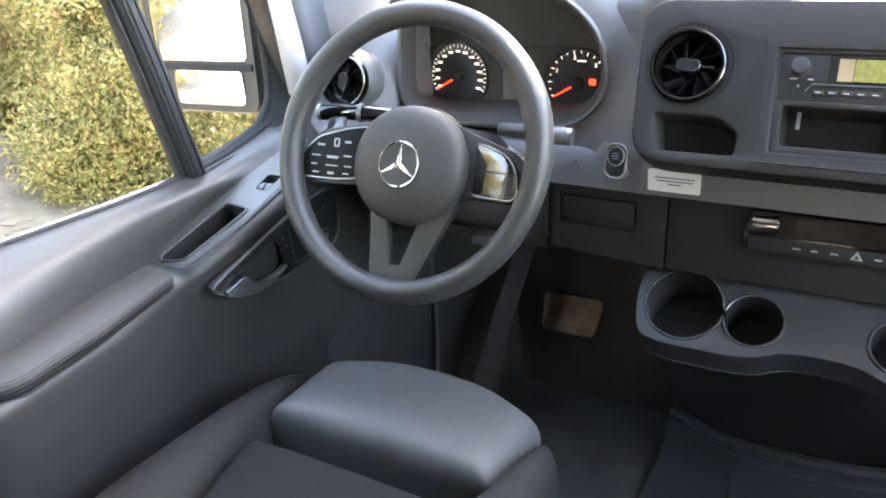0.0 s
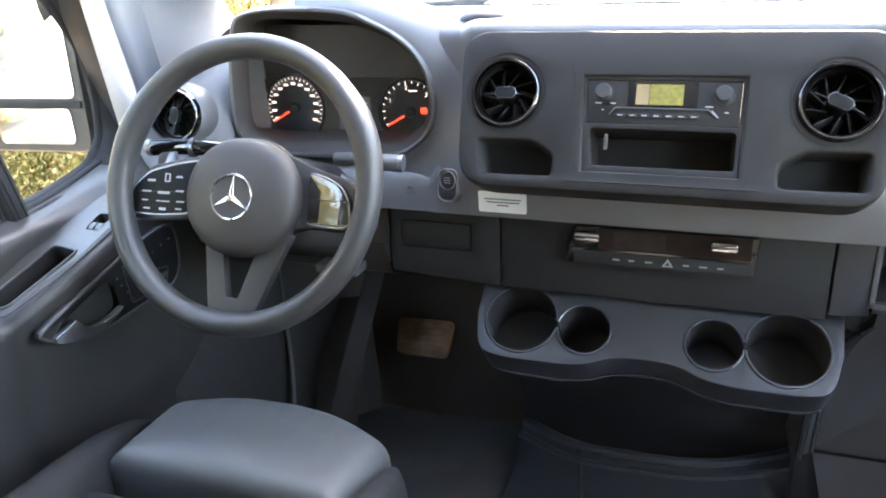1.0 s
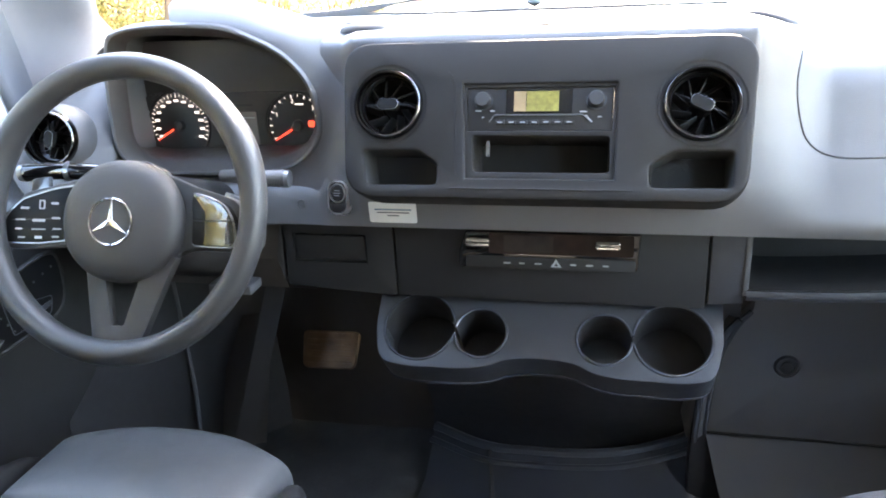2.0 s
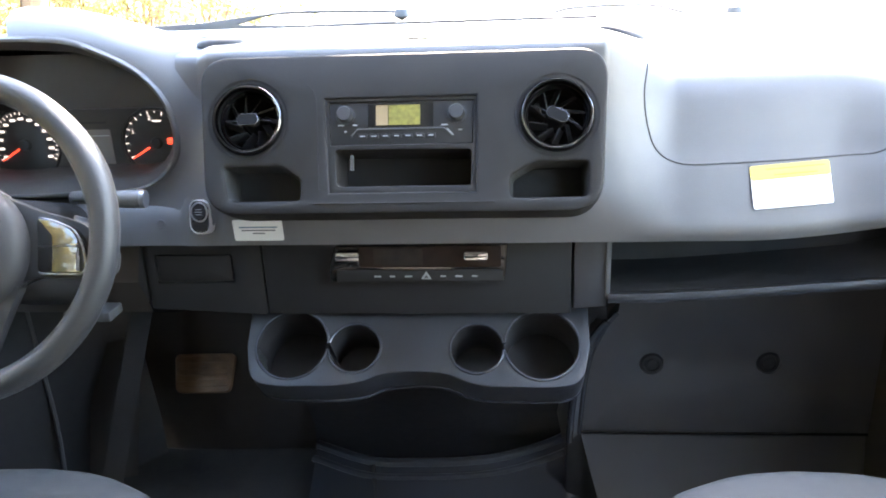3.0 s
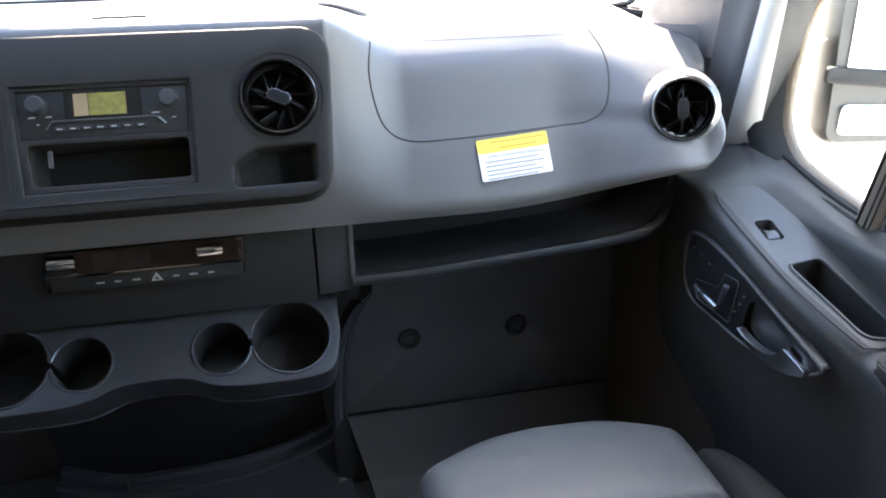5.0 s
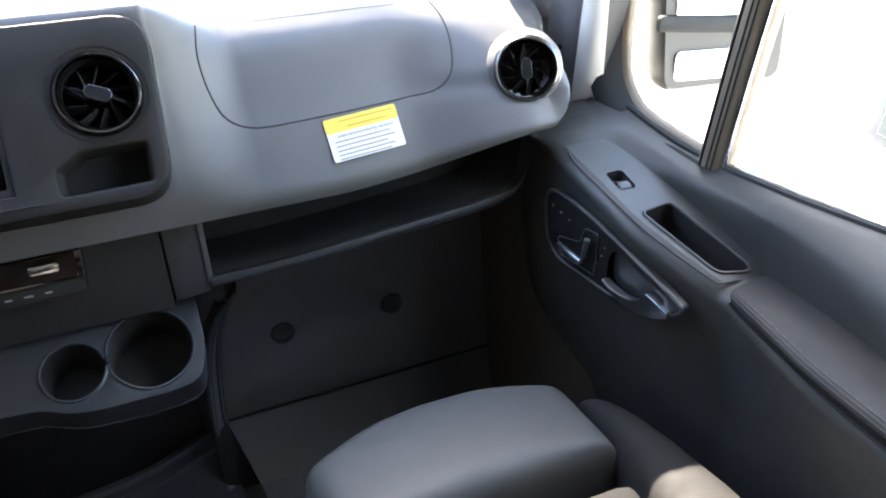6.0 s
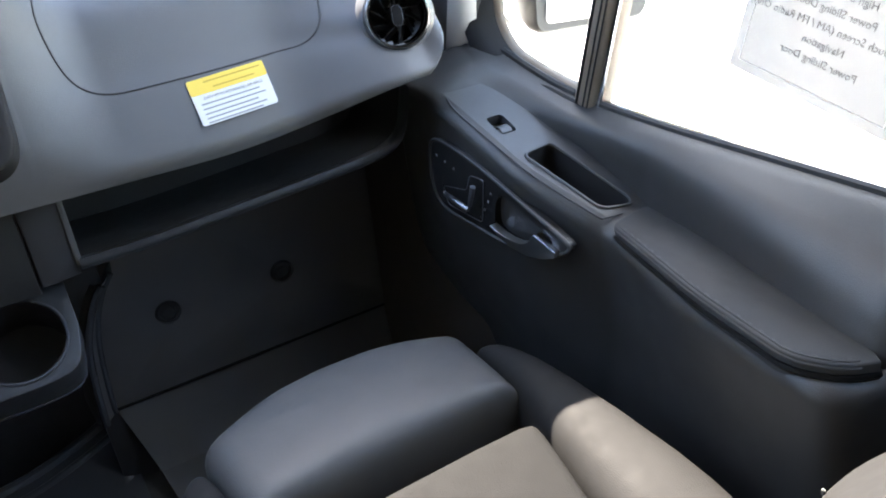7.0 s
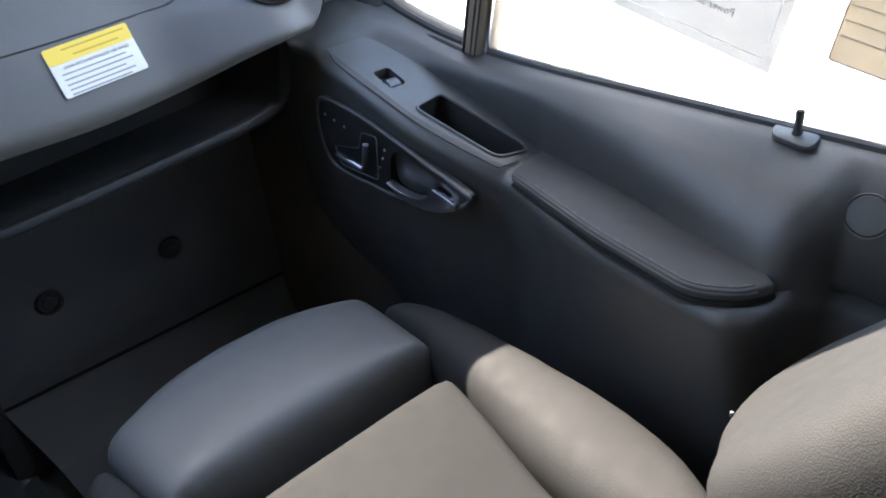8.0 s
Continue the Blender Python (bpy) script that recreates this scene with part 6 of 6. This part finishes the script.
# ---- planting outside the driver's window ----
def shrub(x, y, h, r, leaves, seed, label, size=0.05, bank=0.3):
    rng = random.Random(seed)
    base_z = GROUND_Z + bank
    sh = thing("shrub", label, "shrub", "shrubs beside the van", at=(x, y, base_z))
    stems, tips = [], []
    for i in range(16):
        a, lean = rng.uniform(0, 2 * math.pi), rng.uniform(.15, .8)
        pts = [Vector((x + .1 * math.cos(a), y + .1 * math.sin(a), base_z - .1))]
        for k in range(1, 6):
            t = k / 5
            pts.append(Vector((x + r * lean * t * math.cos(a + .4 * t) + rng.uniform(-.08, .08), y + r * lean * t * math.sin(a + .4 * t) + rng.uniform(-.08, .08), base_z + h * t * (1.02 - .3 * lean))))
        stems.append(tube(pts, [.022, .016, .011, .007, .004], 5, smooth=12))
        tips += pts[1:]
    part("woody_base", join(*stems), BARK, sh, "thin brown branching wood")
    vs, fs = [], []
    clumps = []
    for _ in range(520):
        d = Vector((rng.gauss(0, 1), rng.gauss(0, 1), rng.gauss(0, 1))).normalized() * rng.random() ** .30
        lump = 1 + .35 * noise.noise((3 * d.x + seed, 3 * d.y, 3 * d.z))
        clumps.append((Vector((x + d.x * r * lump, y + d.y * r * lump, base_z + h * .5 + d.z * h * .52 * lump)), rng.uniform(.08, .20)))
    for i in range(leaves):
        c, cr = clumps[i % len(clumps)]
        d = Vector((rng.gauss(0, 1), rng.gauss(0, 1), rng.gauss(0, .9)))
        p = c + d.normalized() * cr * rng.random() ** .5
        if p.z < base_z:
            continue
        up = Vector((rng.uniform(-1, 1), rng.uniform(-1, 1), rng.uniform(-.2, 1.2))).normalized()
        sd = up.orthogonal().normalized()
        sd = Matrix.Rotation(rng.uniform(0, 6.28), 3, up) @ sd
        ln, wd = size * rng.uniform(.6, 1.5), size * rng.uniform(.14, .26)
        n0 = len(vs)
        vs += [p, p + up * ln * .5 + sd * wd, p + up * ln, p + up * ln * .5 - sd * wd]
        fs.append((n0, n0 + 1, n0 + 2, n0 + 3))
    me = bpy.data.meshes.new("crown")
    me.from_pydata([tuple(v) for v in vs], [], fs)
    me.materials.append(LEAF)
    ob = new("crown", me)
    ob.parent, ob.matrix_parent_inverse = sh, Matrix.Translation(-sh.location)
    ob["label"] = "crown of small yellow-green leaves"


# shrubs at negative y are out of view, added to hold back sky light
for i, (x, y, h, r) in enumerate(((-4.3, 2.9, 2.6, 1.0), (-4.2, 3.8, 3.0, 1.1), (-4.0, 4.8, 3.0, 1.1), (-5.2, 3.2, 3.2, 1.2), (-6.2, 3.0, 3.6, 1.2), (-7.4, 2.6, 3.8, 1.3), (-5.0, 4.4, 3.8, 1.3), (-6.4, 4.4, 4.2, 1.5),
                                  (-3.9, 6.0, 3.2, 1.2), (-3.8, 7.4, 3.2, 1.3), (-8.4, 3.8, 4.2, 1.5), (-5.4, 6.4, 4.0, 1.5), (-5.2, -2.2, 4.4, 1.6), (-5.6, -4.6, 4.4, 1.7), (-6.9, 0.2, 3.2, 1.0), (-3.6, 9.0, 3.2, 1.4), (-5.0, -7.0, 4.4, 1.7),
                                  (-4.5, -1.2, 4.8, 1.6), (-4.5, -3.3, 4.8, 1.6), (-5.1, 2.75, 1.3, .55), (-4.7, 3.1, 1.5, .6), (-5.9, 3.3, 1.7, .75), (-6.8, 3.2, 1.8, .8), (-7.8, 3.5, 2.0, .9))):
    shrub(x, y, h, r, 42000 if i < 9 else 24000 if i > 18 else 30000 if i in (12, 13, 17, 18) else 9000, 11 + i, "loose yellow-green shrub in dry soil", 0.034 if i < 9 or i > 18 else 0.075)


for i, (x, y, h, r) in enumerate(((-4.45, 2.05, .85, .36), (-4.25, 2.40, 1.1, .44), (-4.75, 2.50, 1.0, .42), (-4.0, 2.75, 1.1, .45), (-6.3, 2.75, .8, .40), (-3.85, 3.15, 1.1, .5))):
    shrub(x, y, h, r, 16000, 71 + i, "low yellow-green shrub at the foot of the hedge", 0.034, 0.05)


def shade_tree(x, y, crown_at, r, leaves, seed):
    """Slender tree added, crown unseen over the bonnet, to shade the driver's side."""
    rng = random.Random(seed)
    c = Vector(crown_at)
    tr = thing("tree", "slender tree added out of view to shade the driver's side", "tree", at=(x, y, GROUND_Z))
    base = Vector((x, y, GROUND_Z + .1))
    fork = base.lerp(c, .55) + Vector((-.3, .1, .2))
    part("trunk", tube([base, base + Vector((.02, .03, 1.2)), fork, c], [.10, .085, .06, .02], 9, smooth=24), BARK, tr, "thin brown trunk")
    tips = []
    for k in range(14):
        d = Vector((rng.gauss(0, 1), rng.gauss(0, 1), rng.gauss(.1, .7))).normalized()
        a = fork.lerp(c, rng.random())
        e = c + d * r * rng.uniform(.7, 1.0)
        part("limb", tube([a, a.lerp(e, .5) + Vector((0, 0, .1)), e], [.03, .018, .006], 6, smooth=10), BARK, tr)
        tips += [a.lerp(e, t) for t in (.45, .65, .85, 1.0)]
    vs, fs = [], []
    clumps = [(rng.choice(tips) + Vector((rng.gauss(0, .22), rng.gauss(0, .22), rng.gauss(0, .2))), rng.uniform(.18, .38)) for _ in range(300)]
    for i in range(leaves):
        q, cr = clumps[i % len(clumps)]
        p = q + Vector((rng.gauss(0, 1), rng.gauss(0, 1), rng.gauss(0, .9))).normalized() * cr * rng.random() ** .5
        up = Vector((rng.uniform(-1, 1), rng.uniform(-1, 1), rng.uniform(-.6, .8))).normalized()
        sd = Matrix.Rotation(rng.uniform(0, 6.28), 3, up) @ up.orthogonal().normalized()
        ln, wd = .09 * rng.uniform(.7, 1.3), .03 * rng.uniform(.7, 1.3)
        n0 = len(vs)
        vs += [p, p + up * ln * .5 + sd * wd, p + up * ln, p + up * ln * .5 - sd * wd]
        fs.append((n0, n0 + 1, n0 + 2, n0 + 3))
    me = bpy.data.meshes.new("crown")
    me.from_pydata([tuple(v) for v in vs], [], fs)
    me.materials.append(LEAF)
    ob = new("crown", me)
    ob.parent, ob.matrix_parent_inverse = tr, Matrix.Translation(-tr.location)
    ob["label"] = "loose crown of small leaves"


rng = random.Random(5)
vs, fs = [], []
for i in range(9000):
    gx, gy = rng.uniform(-8.5, -3.2), rng.uniform(.2, 4.2)
    gz = GROUND_Z + 0.05 * noise.noise((gx * 0.9, gy * 0.9, 0)) + 0.025 * noise.noise((gx * 3.1, gy * 3.1, 5)) + 0.35 * step(-2.6, -6.0, gx)
    k = rng.uniform(.006, .026) * (2.4 if i % 40 == 0 else 1)
    n0 = len(vs)
    for dx, dy, dz in ((1, 0, 0), (.2, 1, .1), (-.9, .3, 0), (-.3, -.9, .1), (.1, 0, .55), (0, 0, -.4)):
        vs.append((gx + k * dx * rng.uniform(.7, 1.2), gy + k * dy * rng.uniform(.7, 1.2), gz + k * dz * rng.uniform(.6, 1.2)))
    for a, b in ((0, 1), (1, 2), (2, 3), (3, 0)):
        fs += [(n0 + a, n0 + b, n0 + 4), (n0 + b, n0 + a, n0 + 5)]
me = bpy.data.meshes.new("stones")
me.from_pydata(vs, [], fs)
stone_mat = surface("pale_stone", (0.17, 0.13, 0.095), 0.9, grain=0.5, grain_scale=80, vary=0.3, vary_scale=6)
me.materials.append(stone_mat)
tagged(new("gravel_stones", me), "loose pale stones and litter under the shrubs", "gravel", kind="stuff")

shade_tree(-2.9, 3.9, (-1.30, 3.4, 4.8), 1.25, 60000, 77)
